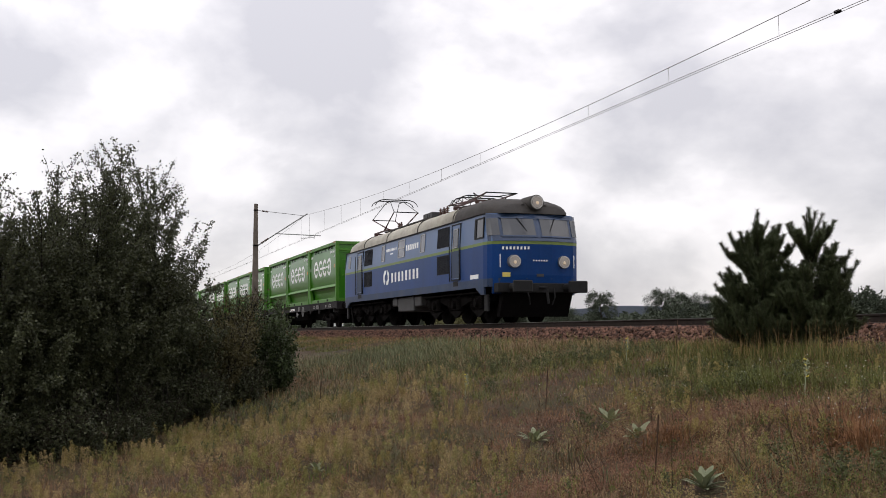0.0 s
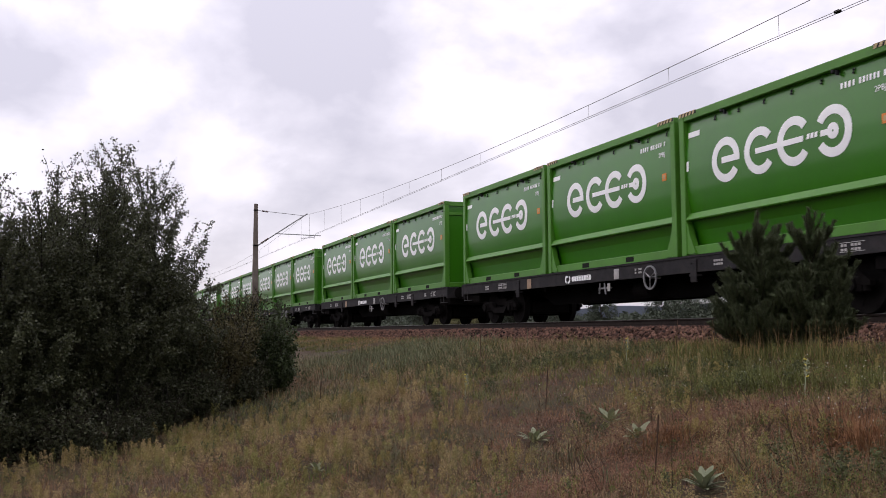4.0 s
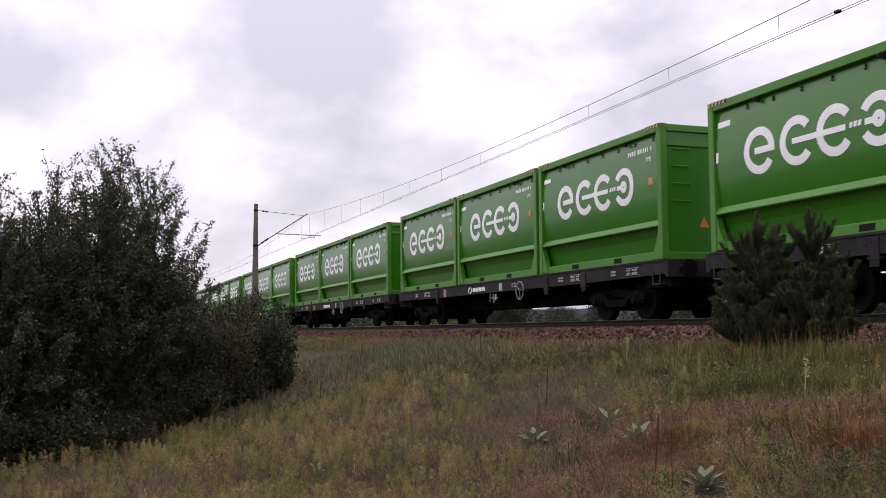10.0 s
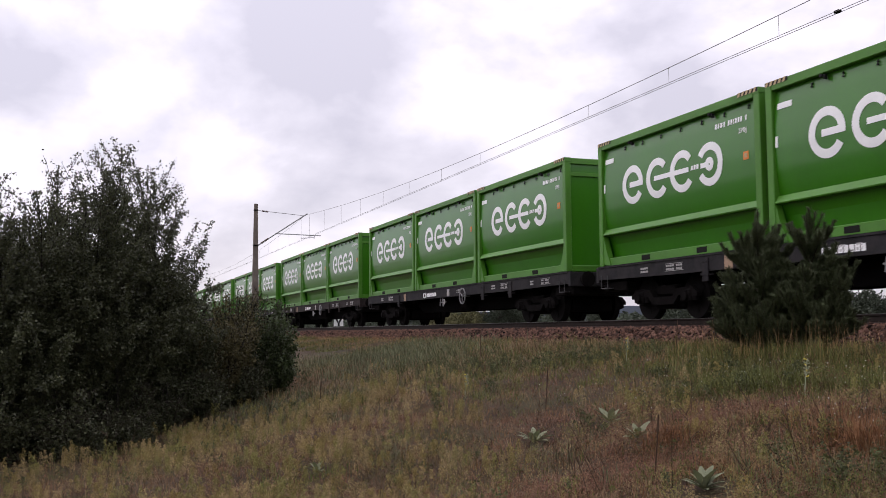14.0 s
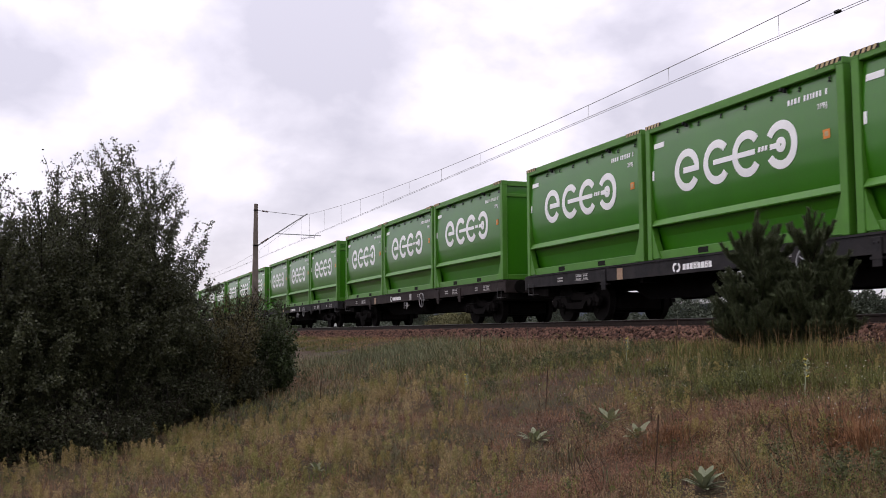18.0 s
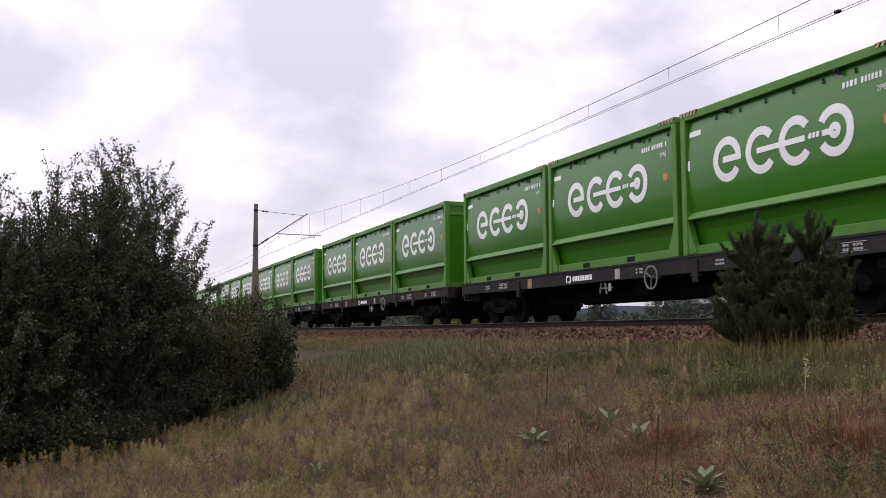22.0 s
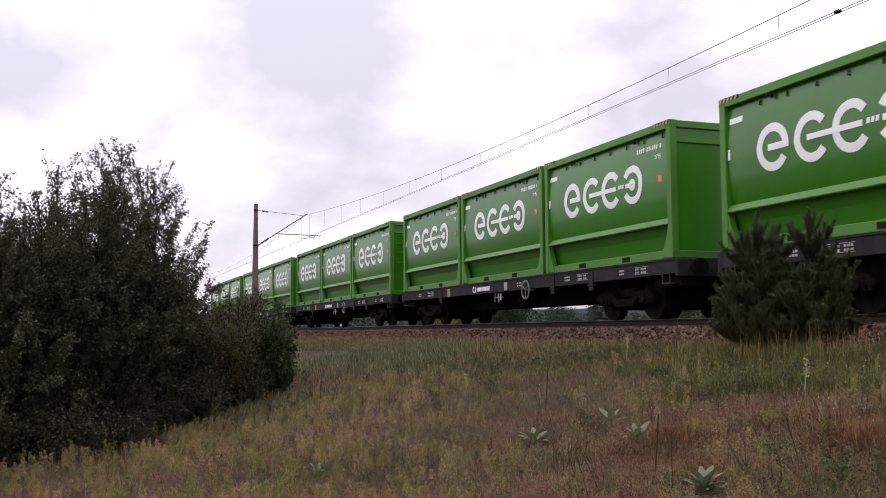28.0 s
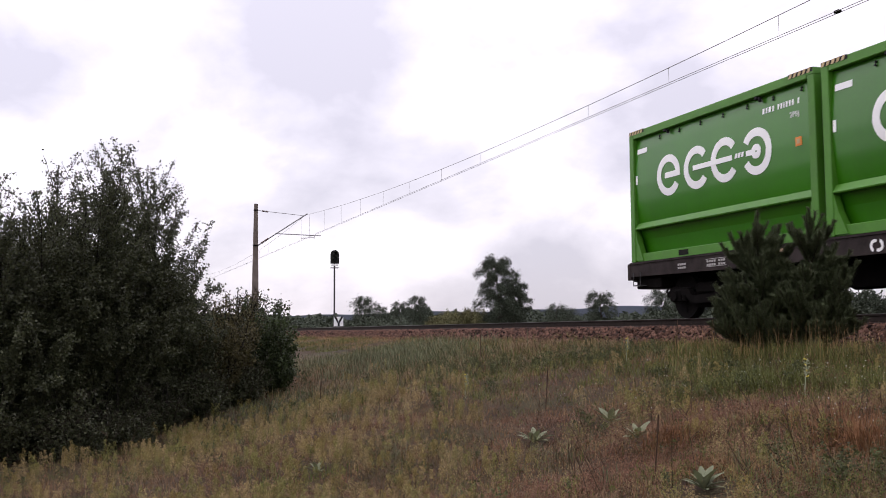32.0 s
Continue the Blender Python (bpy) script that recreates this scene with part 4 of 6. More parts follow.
                part("upper_arm", rodded((x + dx * ex, y * 1.25, ez), (x + dx * hx, y * 0.7, hz), 0.014, seg=6), M_BLACK, p)
            part("elbow_bar", rodded((x + dx * ex, -0.55, ez), (x + dx * ex, 0.55, ez), 0.02, seg=6), M_BLACK, p)
            bm = bmesh.new()
            rod(bm, (x + dx * 0.28, -0.60, hz + 0.07), (x + dx * 0.28, 0.60, hz + 0.07), 0.022, seg=6)
            for sy in (-1, 1):
                pts = [(x + dx * 0.28, sy * 0.60, hz + 0.07), (x + dx * 0.28, sy * 0.78, hz + 0.02), (x + dx * 0.28, sy * 0.90, hz - 0.08), (x + dx * 0.28, sy * 0.95, hz - 0.18)]
                for a, b in zip(pts, pts[1:]):
                    rod(bm, a, b, 0.018, seg=6)
            part("contact_strip", bm, M_BLACK, p)
        part("head_frame", rodded((x - 0.30, -0.3, hz), (x + 0.30, -0.3, hz), 0.02, seg=6), M_BLACK, p)
        part("head_frame", rodded((x - 0.30, 0.3, hz), (x + 0.30, 0.3, hz), 0.02, seg=6), M_BLACK, p)
    pantograph(-5.55, True)
    pantograph(4.35, False)
    bm = bmesh.new()
    for k in range(5):
        a = [(2.4 + 0.5 * k, -0.5 + 0.1 * k, 4.05), (2.65 + 0.5 * k, -0.4, 4.38), (2.95 + 0.5 * k, -0.2, 4.15)]
        rod(bm, a[0], a[1], 0.014, seg=5)
        rod(bm, a[1], a[2], 0.014, seg=5)
    part("roof_cable", bm, M_BLACK, e)
    return e


# ---------------------------------------------------------------- overhead line
WIRE_Z = 5.43
MAST_X, MAST_Y = -59.1, -3.0
SPAN = 68.0


def build_mast(x, label):
    t = thing("catenary_mast", pose(x, MAST_Y, 0), label, "catenary mast", "masts along the track")
    bm = bmesh.new()
    zs = np.linspace(-0.9, 7.43, 7)
    rings = [[bm.verts.new((sx * (0.225 - 0.0165 * z), sy * (0.20 - 0.014 * z), z)) for sx, sy in ((-1, -1), (1, -1), (1, 1), (-1, 1))] for z in zs]
    for a, b in zip(rings, rings[1:]):
        for i in range(4):
            bm.faces.new((a[i], a[(i + 1) % 4], b[(i + 1) % 4], b[i]))
    bm.faces.new(rings[0])
    bm.faces.new(rings[-1])
    part("pole", bm, M_MAST, t)
    part("clamp", boxed(-0.16, 0.16, -0.14, 0.14, 4.88, 4.97), M_DARKSTEEL, t)
    part("clamp", boxed(-0.12, 0.12, -0.12, 0.12, 7.0, 7.08), M_DARKSTEEL, t)
    d = -MAST_Y
    part("top_stay", rodded((0, 0.1, 7.04), (0, d - 0.12, 6.82), 0.016, seg=6), M_GALV, t)
    bm = bmesh.new()
    for j in range(5):
        rod(bm, (0, 0.35 + 0.08 * j, 7.02 - 0.009 * j), (0, 0.40 + 0.08 * j, 7.015 - 0.009 * j), 0.055, seg=10)
    part("insulator", bm, M_INSUL, t)
    part("bracket_tube", rodded((0, 0.12, 4.93), (0, d + 0.12, 6.95), 0.035, seg=8), M_GALV, t)
    bm = bmesh.new()
    for j in range(5):
        k = 0.08 + 0.03 * j
        rod(bm, (0, 0.12 + 2.9 * k, 4.93 + 2.02 * k), (0, 0.12 + 2.9 * (k + 0.018), 4.93 + 2.02 * (k + 0.018)), 0.06, seg=10)
    part("insulator", bm, M_INSUL, t)
    part("register_tube", rodded((0, 1.15, 5.68), (0, d + 0.95, 5.62), 0.028, seg=8), M_GALV, t)
    bm = bmesh.new()
    rod(bm, (0, d + 0.55, 5.62), (0, d + 0.55, 5.44), 0.02, seg=6)
    rod(bm, (0, d + 0.55, 5.50), (0, d - 0.25, 5.44), 0.02, seg=6)
    part("steady_arm", bm, M_GALV, t)
    part("earth_wire", rodded((-0.16, -0.13, -0.6), (-0.12, -0.10, 6.9), 0.008, seg=4), M_WIRE, t)
    return t


def build_wires(x0, x1, label):
    """One span of the overhead line between two masts."""
    t = thing("overhead_wire", pose(0, 0, 0), label, "overhead wire", "spans of overhead wire")
    n = 26
    def msg(x):
        k = (x - x0) / (x1 - x0)
        return 6.86 - 4 * 1.09 * k * (1 - k)
    def wire(name, f, y, r):
        xs = np.linspace(x0, x1, n + 1)
        v, q = tubes([(np.array([(x, y(x), f(x)) for x in xs]), np.full(n + 1, r))], 5)
        part(name, mesh_np(name, v, q, M_WIRE), None, t)
    wire("messenger_wire", msg, lambda x: 0.0, 0.008)
    for off in (-0.05, 0.05):
        wire("contact_wire", lambda x: WIRE_Z, lambda x: off, 0.0062)
    xs = [x0 + 1.15 + 3.86 * i for i in range(18)]
    for x in xs:
        part("dropper", rodded((x, 0, WIRE_Z), (x, 0, msg(x)), 0.005, seg=4), M_WIRE, t)
    part("wire_clamp", boxed(x1 - 22.85, x1 - 22.74, -0.04, 0.04, WIRE_Z - 0.015, WIRE_Z + 0.03), M_DARKSTEEL, t)
    return t


def build_signal(x, y):
    t = thing("railway_signal", pose(x, y, 0), "black-headed light signal on a slim grey post", "railway signal")
    part("post", rodded((0, 0, -0.7), (0, 0, 4.25), 0.055, seg=12), M_TANK, t)
    bm = bmesh.new()
    w, z0, z1 = 0.28, 4.12, 4.72
    pts = [(-w, z0), (w, z0), (w, z1)] + [(w * math.cos(radians(a)), z1 + w * math.sin(radians(a))) for a in range(20, 180, 20)] + [(-w, z1)]
    prism(bm, pts, "x", 0.06, 0.11)
    part("background_board", bm, M_BLACK, t, "black rounded signal board")
    for z in (4.42, 4.74):
        bm = bmesh.new()
        rod(bm, (0.11, 0.0, z), (0.32, 0.0, z), 0.13, seg=16, caps=False)
        bmesh.ops.solidify(bm, geom=bm.faces[:], thickness=0.01)
        part("lamp_hood", bm, M_BLACK, t)
        part("lens", rodded((0.111, 0, z), (0.13, 0, z), 0.10, seg=16), M_GRILLE, t)
    part("head_bracket", boxed(-0.05, 0.15, -0.2, 0.2, 3.98, 4.08), M_WHITE, t)
    part("platform", boxed(-0.2, 0.2, -0.25, 0.25, 3.84, 3.88), M_GALV, t)
    part("base", boxed(-0.25, 0.25, -0.25, 0.25, -0.9, -0.6), M_CONCRETE, t)
    return t


def build_board(x, y):
    t = thing("trackside_board", pose(x, y, 0), "white square board with black V mark beside the signal post", "sign")
    part("panel", boxed(0, 0.03, -0.30, 0.30, 0.12, 0.72), M_WHITE, t)
    for s in (-1, 1):
        bm = bmesh.new()
        prism(bm, [(0.0, 0.42), (s * 0.16, 0.72), (s * 0.30, 0.72), (s * 0.07, 0.32)], "x", 0.031, 0.035)
        part("mark_stroke", bm, M_BLACK, t)
    part("mark_stroke", boxed(0.031, 0.036, -0.065, 0.065, 0.12, 0.38), M_BLACK, t)
    part("leg", boxed(-0.04, 0, -0.05, 0.05, -0.75, 0.5), M_GALV, t)
    return t


# ---------------------------------------------------------------- plants
rng = np.random.default_rng(7)


def unit(v):
    return v / np.maximum(np.linalg.norm(v, axis=-1, keepdims=True), 1e-9)


def leaf_quads(centers, size, spread_=1.0, droop=0.0):
    """Small folded leaf blades with random turn about the given centers: verts and faces."""
    n = len(centers)
    a = unit(rng.normal(size=(n, 3)) * (1, 1, 0.7) - (0, 0, droop))
    b = unit(np.cross(a, rng.normal(size=(n, 3))))
    s = (size * rng.uniform(0.6, 1.25, (n, 1)))
    w = s * 0.42 * spread_
    base, tip = centers - a * s * 0.5, centers + a * s * 0.5
    nrm = np.cross(a, b) * s * 0.12
    v = np.stack((base, centers + b * w + nrm, tip, centers - b * w + nrm), 1).reshape(-1, 3)
    return v, np.arange(4 * n).reshape(n, 4)


def tubes(lines, sides=5):
    """Tapered stems along polylines: a list of (points, radii)."""
    vs, fs, k = [], [], 0
    for pts, rad in lines:
        pts = np.asarray(pts, dtype=float)
        rad = np.asarray(rad, dtype=float)
        tan = unit(np.gradient(pts, axis=0))
        ref = np.array((0.31, 0.77, 0.2))
        u = unit(np.cross(tan, ref))
        w = np.cross(tan, u)
        ang = np.linspace(0, 2 * np.pi, sides, endpoint=False)
        ring = pts[:, None] + rad[:, None, None] * (np.cos(ang)[None, :, None] * u[:, None] + np.sin(ang)[None, :, None] * w[:, None])
        vs.append(ring.reshape(-1, 3))
        m = len(pts)
        idx = k + np.arange(m * sides).reshape(m, sides)
        a, b = idx[:-1], idx[1:]
        fs.append(np.stack((a, np.roll(a, -1, 1), np.roll(b, -1, 1), b), -1).reshape(-1, 4))
        k += m * sides
    return np.concatenate(vs), np.concatenate(fs)


def build_broadleaf(name, x, y, height, width, leaves, leaf_size, label, bark, leaf, category="tree", stems=1, low=0.12, group="", up=0.9, trunk_r=0.035, sweep=0.18):
    """A young tree or bush: bent trunk or several stems, rising limbs with twigs, and single leaves along them."""
    z0 = float(ground_z(x, y))
    t = thing(name, pose(x, y, z0 - 0.05, 0, 0, 0), label, category, group)
    trunk, limbs, spots = [], [], []
    for s in range(stems):
        lean = rng.normal(size=2) * (0.05 if stems == 1 else 0.22) * height
        top = height * (1.0 if s == 0 else rng.uniform(0.7, 0.97))
        k = np.linspace(0, 1, 9)
        wob = np.cumsum(rng.normal(size=(9, 2)) * 0.012 * height, axis=0) * k[:, None]
        base = rng.normal(size=2) * (0.0 if stems == 1 else 0.12)
        stem = np.column_stack((base[0] + lean[0] * k + wob[:, 0], base[1] + lean[1] * k + wob[:, 1], top * k))
        trunk.append((stem, trunk_r * (1 - 0.9 * k) + 0.004))
        nl = max(8, int(34 / stems ** 0.5))
        for i in range(nl):
            f = low + (0.97 - low) * (i + rng.random()) / nl
            p0 = np.array([np.interp(f, k, stem[:, j]) for j in range(3)])
            az = i * 2.4 + rng.normal() * 0.5
            ln = width * (0.20 + 1.0 * (1 - f) ** 0.8) * rng.uniform(0.5, 1.25)
            d = np.array((math.cos(az), math.sin(az), up * rng.uniform(0.5, 1.3)))
            d /= np.linalg.norm(d)
            q = np.linspace(0, 1, 6)[:, None]
            line = p0 + d * ln * q + np.array((0, 0, sweep * ln)) * q ** 2 + np.cumsum(rng.normal(size=(6, 3)) * 0.02 * ln, axis=0)
            limbs.append((line, np.linspace(trunk_r * 0.32, 0.003, 6)))
            spots.append((line, ln))
            for _ in range(4 if leaf_size < 0.04 else 2):
                f2 = rng.uniform(0.3, 0.95)
                c0 = np.array([np.interp(f2, np.linspace(0, 1, 6), line[:, j]) for j in range(3)])
                d2 = d + rng.normal(size=3) * 0.6 + (0, 0, sweep)
                d2 /= np.linalg.norm(d2)
                l2 = ln * rng.uniform(0.25, 0.5)
                tw = c0 + d2 * l2 * np.linspace(0, 1, 4)[:, None]
                limbs.append((tw, np.linspace(0.005, 0.002, 4)))
                spots.append((tw, l2 * 1.4))
        spots.append((stem[5:], height * 0.9))
    v, f = tubes(trunk, 7)
    tagged(part("trunk", mesh_np("trunk", v, f, bark), None, t), kind="stuff" if stems > 1 else "")
    v, f = tubes(limbs, 3)
    tagged(part("limb_system", mesh_np("limb_system", v, f, bark), None, t), kind="stuff")
    wts = np.array([l * (1.14 - min(1.0, float(np.mean(ln_[:, 2])) / height)) ** 1.35 for ln_, l in spots])
    pick = rng.choice(len(spots), size=leaves, p=wts / wts.sum())
    fr = rng.random(leaves) ** 0.75
    pts = np.empty((leaves, 3))
    for i, (line, _) in enumerate(spots):
        m = pick == i
        if m.any():
            qs = np.linspace(0, 1, len(line))
            for j in range(3):
                pts[m, j] = np.interp(fr[m], qs, line[:, j])
    pts += rng.normal(size=pts.shape) * leaf_size * 0.9
    v, f = leaf_quads(pts, leaf_size, 1.0, 0.3)
    part("crown", mesh_np("crown", v, f, leaf), None, t)
    return t


def build_pine(x, y, height, width, label, gaps, tops):
    """A young pine: whorls of rising branches that end in thick upright brushes of needles."""
    z0 = float(ground_z(x, y))
    t = thing("young_pine", pose(x, y, z0 - 0.03), label, "pine tree", "young pines by the track")
    k = np.linspace(0, 1, 8)
    stem = np.column_stack((0.03 * np.sin(5 * k), 0.02 * np.cos(4 * k), height * k))
    limbs, shoots = [], []

    def shoot(p0, d, ln):
        # a straight brush, a little curved upwards
        mid = p0 + d * ln * 0.5
        end = mid + unit(d + (0, 0, 0.35)) * ln * 0.5
        shoots.append((p0, mid))
        shoots.append((mid, end))
        return end

    levels = (0.05, 0.12, 0.19, 0.27, 0.36, 0.45, 0.54, 0.63, 0.71)
    for i, f in enumerate(levels):
        reach = width * float(np.interp(f, (0, 0.25, 0.5, 0.75, 1), (0.88, 0.86, 0.66, 0.40, 0.15)))
        count = 9 if f < 0.4 else 7 if f < 0.6 else 5
        for j in range(count):
            az = j * 2 * math.pi / count + i * 0.7 + rng.normal() * 0.2
            if f > 0.4 and rng.random() < gaps:
                continue
            ln = reach * rng.uniform(0.75, 1.12)
            rise = 0.15 + 0.85 * f
            d = np.array((math.cos(az), math.sin(az), rise))
            q = np.linspace(0, 1, 6)[:, None]
            line = np.array((0, 0, height * f)) + d * ln * q + np.array((0, 0, 0.22 * ln)) * q ** 2
            limbs.append((line, np.linspace(0.014, 0.006, 6)))
            out = unit(line[-1] - line[-2] + (0, 0, 0.05))
            for a, b in zip(line[1:-1], line[2:]):
                shoots.append((a, b))
            shoot(line[-1], out, rng.uniform(0.14, 0.24))
            for g in (0.35, 0.5, 0.62, 0.74, 0.86, 0.95):
                p0 = np.array([np.interp(g, q[:, 0], line[:, c]) for c in range(3)])
                for side in (-1, 1):
                    across = np.array((-math.sin(az), math.cos(az), 0.0)) * side
                    shoot(p0, unit(out * 0.55 + across * rng.uniform(0.35, 0.8) + np.array((0, 0, rng.uniform(0.35, 0.9)))), rng.uniform(0.09, 0.20) * (0.7 + 0.6 * (1 - f)))
    p0 = np.array((0, 0, height * 0.55))
    for q in range(5):
        p1 = np.array((0, 0, height * (0.55 + 0.09 * (q + 1))))
        shoots.append((p0, p1))
        p0 = p1
    for dx, dy, l in tops:
        shoot(np.array((0, 0, height * 0.82)), unit(np.array((dx, dy, 1.0))), l)
    v, f = tubes([(stem, 0.032 * (1 - 0.8 * k))], 6)
    part("trunk", mesh_np("trunk", v, f, M_BARKDARK), None, t)
    v, f = tubes(limbs + [(np.stack(tf), np.array((0.006, 0.005))) for tf in shoots], 4)
    part("branch_system", mesh_np("branch_system", v, f, M_BARKDARK), None, t)
    a = np.array([tf[0] for tf in shoots])
    b = np.array([tf[1] for tf in shoots])
    length = np.linalg.norm(b - a, axis=1)
    per = 150
    g = rng.random((len(a), per, 1))
    root = a[:, None] * (1 - g) + b[:, None] * g
    ax = unit(b - a)[:, None]
    rad = unit(np.cross(ax + 0 * root, rng.normal(size=root.shape)))
    out = unit(ax * rng.uniform(0.45, 1.1, (len(a), per, 1)) + rad * 0.9)
    tip = root + out * rng.uniform(0.048, 0.078, (len(a), per, 1))
    wv = unit(np.cross(out, rng.normal(size=out.shape))) * 0.0026
    keep = rng.random((len(a), per)) < np.clip(length / 0.10, 0.35, 1.0)[:, None]
    v = np.stack((root - wv, root + wv, tip), 2)[keep].reshape(-1, 3)
    part("needles", mesh_np("needles", v, np.arange(len(v)).reshape(-1, 3), M_NEEDLE), None, t)
    return t


def blades(x, y, lo, hi, width, lean, material, name, label, droop=0.35):
    """Loose bent blades, three-cornered pieces standing on the ground; one object of stuff."""
    n = len(x)
    z = ground_z(x, y) - 0.02
    h = rng.uniform(lo, hi, n)
    az = rng.uniform(0, 2 * np.pi, n)
    ln = rng.normal(0, lean, n) * h
    bx, by = np.cos(az), np.sin(az)
    wx, wy = -by * width, bx * width
    mid = np.column_stack((x + bx * ln * 0.4, y + by * ln * 0.4, z + h * 0.62))
    tip = np.column_stack((x + bx * ln * (1 + droop), y + by * ln * (1 + droop), z + h * (1 - 0.25 * np.abs(ln) / np.maximum(h, 1e-3))))
    root = np.column_stack((x, y, z))
    w = np.column_stack((wx, wy, np.zeros(n)))
    v = np.stack((root - w, root + w, mid + w * 0.75, tip, mid - w * 0.75), 1).reshape(-1, 3)
    base = np.arange(n) * 5
    f3 = np.stack((base + 4, base + 2, base + 3), 1)
    q1 = np.stack((base, base + 1, base + 2), 1)
    q2 = np.stack((base, base + 2, base + 4), 1)
    f = np.concatenate((f3, q1, q2))
    return tagged(new(name, mesh_np(name, v, f, material)), label, "grass", kind="stuff")


def value_noise(x, y, scale, seed):
    r = np.random.default_rng(seed).random((64, 64))
    u, v = x / scale + 500, y / scale + 500
    i, j = np.floor(u).astype(int), np.floor(v).astype(int)
    a, b = u - i, v - j
    a, b = a * a * (3 - 2 * a), b * b * (3 - 2 * b)
    g = lambda p, q: r[p % 64, q % 64]
    return (g(i, j) * (1 - a) + g(i + 1, j) * a) * (1 - b) + (g(i, j + 1) * (1 - a) + g(i + 1, j + 1) * a) * b


# broadleaf thicket at the foot of the slope: its edge, then rows of trees behind it
def thicket_edge(y):
    return np.interp(y, (-17, -13.4, -12.2, -11.3, -10.4, -9.1, -8.2), (-11.9, -12.4, -13.6, -15.0, -16.4, -18.3, -26.0))


ROSETTES = ((-5.38, -8.93, 0.20), (-9.1, -8.35, 0.16), (-8.9, -7.6, 0.16), (-7.55, -8.1, 0.15), (-8.9, -10.6, 0.12))


def open_ground(x, y):
    ok = np.ones(len(x), dtype=bool)
    for rx, ry, rr in ROSETTES:
        # clear round the plant and a little down the slope in front of it
        ok &= (np.hypot(x - rx, y - ry) > rr) & (np.hypot(x - rx * 0.965, y - (ry * 0.965 - 0.44)) > rr * 0.8)
    return ok


def meadow(n, dmin=4.5, dmax=42.0, power=1.0, seed=1):
    """Places on the near slope, denser towards its lower end."""
    g = np.random.default_rng(seed)
    a = np.radians(g.uniform(-8, 50, n))
    d = dmin * (dmax / dmin) ** (g.random(n) ** power)
    x, y = -d * np.cos(a), -12.6 + d * np.sin(a)
    ok = (y < -3.15) & (y > -17) & (x > thicket_edge(y) - 0.2) & open_ground(x, y)
    return x[ok], y[ok]


g_th = np.random.default_rng(5)
for row, (back, step, leaves, size) in enumerate(((1.4, 0.55, 9000, 0.042), (3.0, 0.62, 5000, 0.052), (5.6, 0.8, 3200, 0.085), (9.0, 1.1, 3200, 0.09), (14.0, 1.3, 3200, 0.11), (20.0, 1.5, 3200, 0.14), (28.0, 1.8, 3000, 0.18), (37.0, 2.0, 3000, 0.22))):
    y = -15.6
    if row > 4:
        y = -21.0
    while y < (-11.1 if row < 5 else -9.6):
        yy = y + g_th.uniform(-0.12, 0.12)
        x = float(thicket_edge(yy)) - back - g_th.uniform(0, 0.5)
        h = float(np.interp(yy + 0.09 * back, (-15, -13.3, -12.5, -11.95, -11.4, -11.1), (3.75, 3.85, 4.05, 4.45, 4.3, 2.9)))
        h *= g_th.uniform(0.84, 1.03) * (1 + 0.045 * back) * 0.80
        if row > 3:
            h = (3.0 + 0.075 * back) * g_th.uniform(0.85, 1.05) * (0.6 if yy > -11.4 else 1.0)
        build_broadleaf("aspen_tree", x, yy, h, 0.80 + 0.06 * row + 0.02 * back, leaves, size, "young aspen with slim grey trunk and dull green leaves", M_BARK, M_LEAF,
                        low=0.12, group="young aspens in the thicket", up=1.5, trunk_r=0.023, sweep=0.35)
        y += step
# the front crowns, from the near corner of the thicket towards the track: x, y, height
for x, y, h in ((-13.49, -14.01, 3.82), (-13.52, -13.76, 3.66), (-13.55, -13.46, 3.82), (-13.74, -13.2, 3.58), (-13.98, -12.94, 4.0), (-14.21, -12.69, 3.78), (-14.44, -12.43, 4.13), (-14.78, -12.11, 3.86), (-15.24, -11.76, 4.36), (-15.7, -11.41, 3.95), (-15.8, -11.34, 4.15)):
    build_broadleaf("aspen_tree", x, y, h - 0.12, 0.27 * h * g_th.uniform(0.85, 1.1), int(4300 * h), 0.036, "young aspen with slim grey trunk and dull green leaves", M_BARK, M_LEAF,
                    low=0.14, group="young aspens in the thicket", up=1.4, trunk_r=0.015, sweep=0.35)
build_broadleaf("aspen_tree", -16.4, -10.9, 2.3, 0.75, 7000, 0.036, "leaning young aspen with a long side branch", M_BARK, M_LEAF, low=0.25, group="young aspens in the thicket", up=0.9, trunk_r=0.02, sweep=0.3)
for x, y, h, w, n in ((-16.7, -10.75, 2.0, 0.62, 6500), (-17.1, -10.35, 1.85, 0.6, 6500), (-17.8, -10.1, 1.9, 0.6, 5500)):
    build_broadleaf("olive_bush", x, y, h, w, n, 0.042, "slender olive green bush at the thicket edge", M_BARK, M_LEAFOLIVE, "bush", 3, 0.08, up=1.2, trunk_r=0.02, sweep=0.3)
for x, y, h, w, n in ((-17.9, -9.20, 1.80, 0.52, 11000), (-20.4, -9.45, 2.0, 0.6, 6000), (-19.6, -9.85, 2.1, 0.7, 6000)):
    build_broadleaf("leafy_bush", x, y, h, w, n, 0.05, "dense dark green rounded bush on the slope", M_BARKDARK, M_LEAFBUSH, "bush", 6, 0.04, "leafy bushes", 0.9, 0.018)

# undergrowth that closes the thicket below the crowns
for i in range(34):
    yy = -15.5 + 5.6 * g_th.random()
    x = float(thicket_edge(yy)) - 0.9 - 4.5 * g_th.random()
    build_broadleaf("undergrowth_bush", x, yy, g_th.uniform(0.9, 1.7), 0.55, 3200, 0.046, "low dark green undergrowth bush in the thicket", M_BARKDARK, M_LEAF, "bush", 4, 0.05, "undergrowth bushes", 0.8, 0.012)
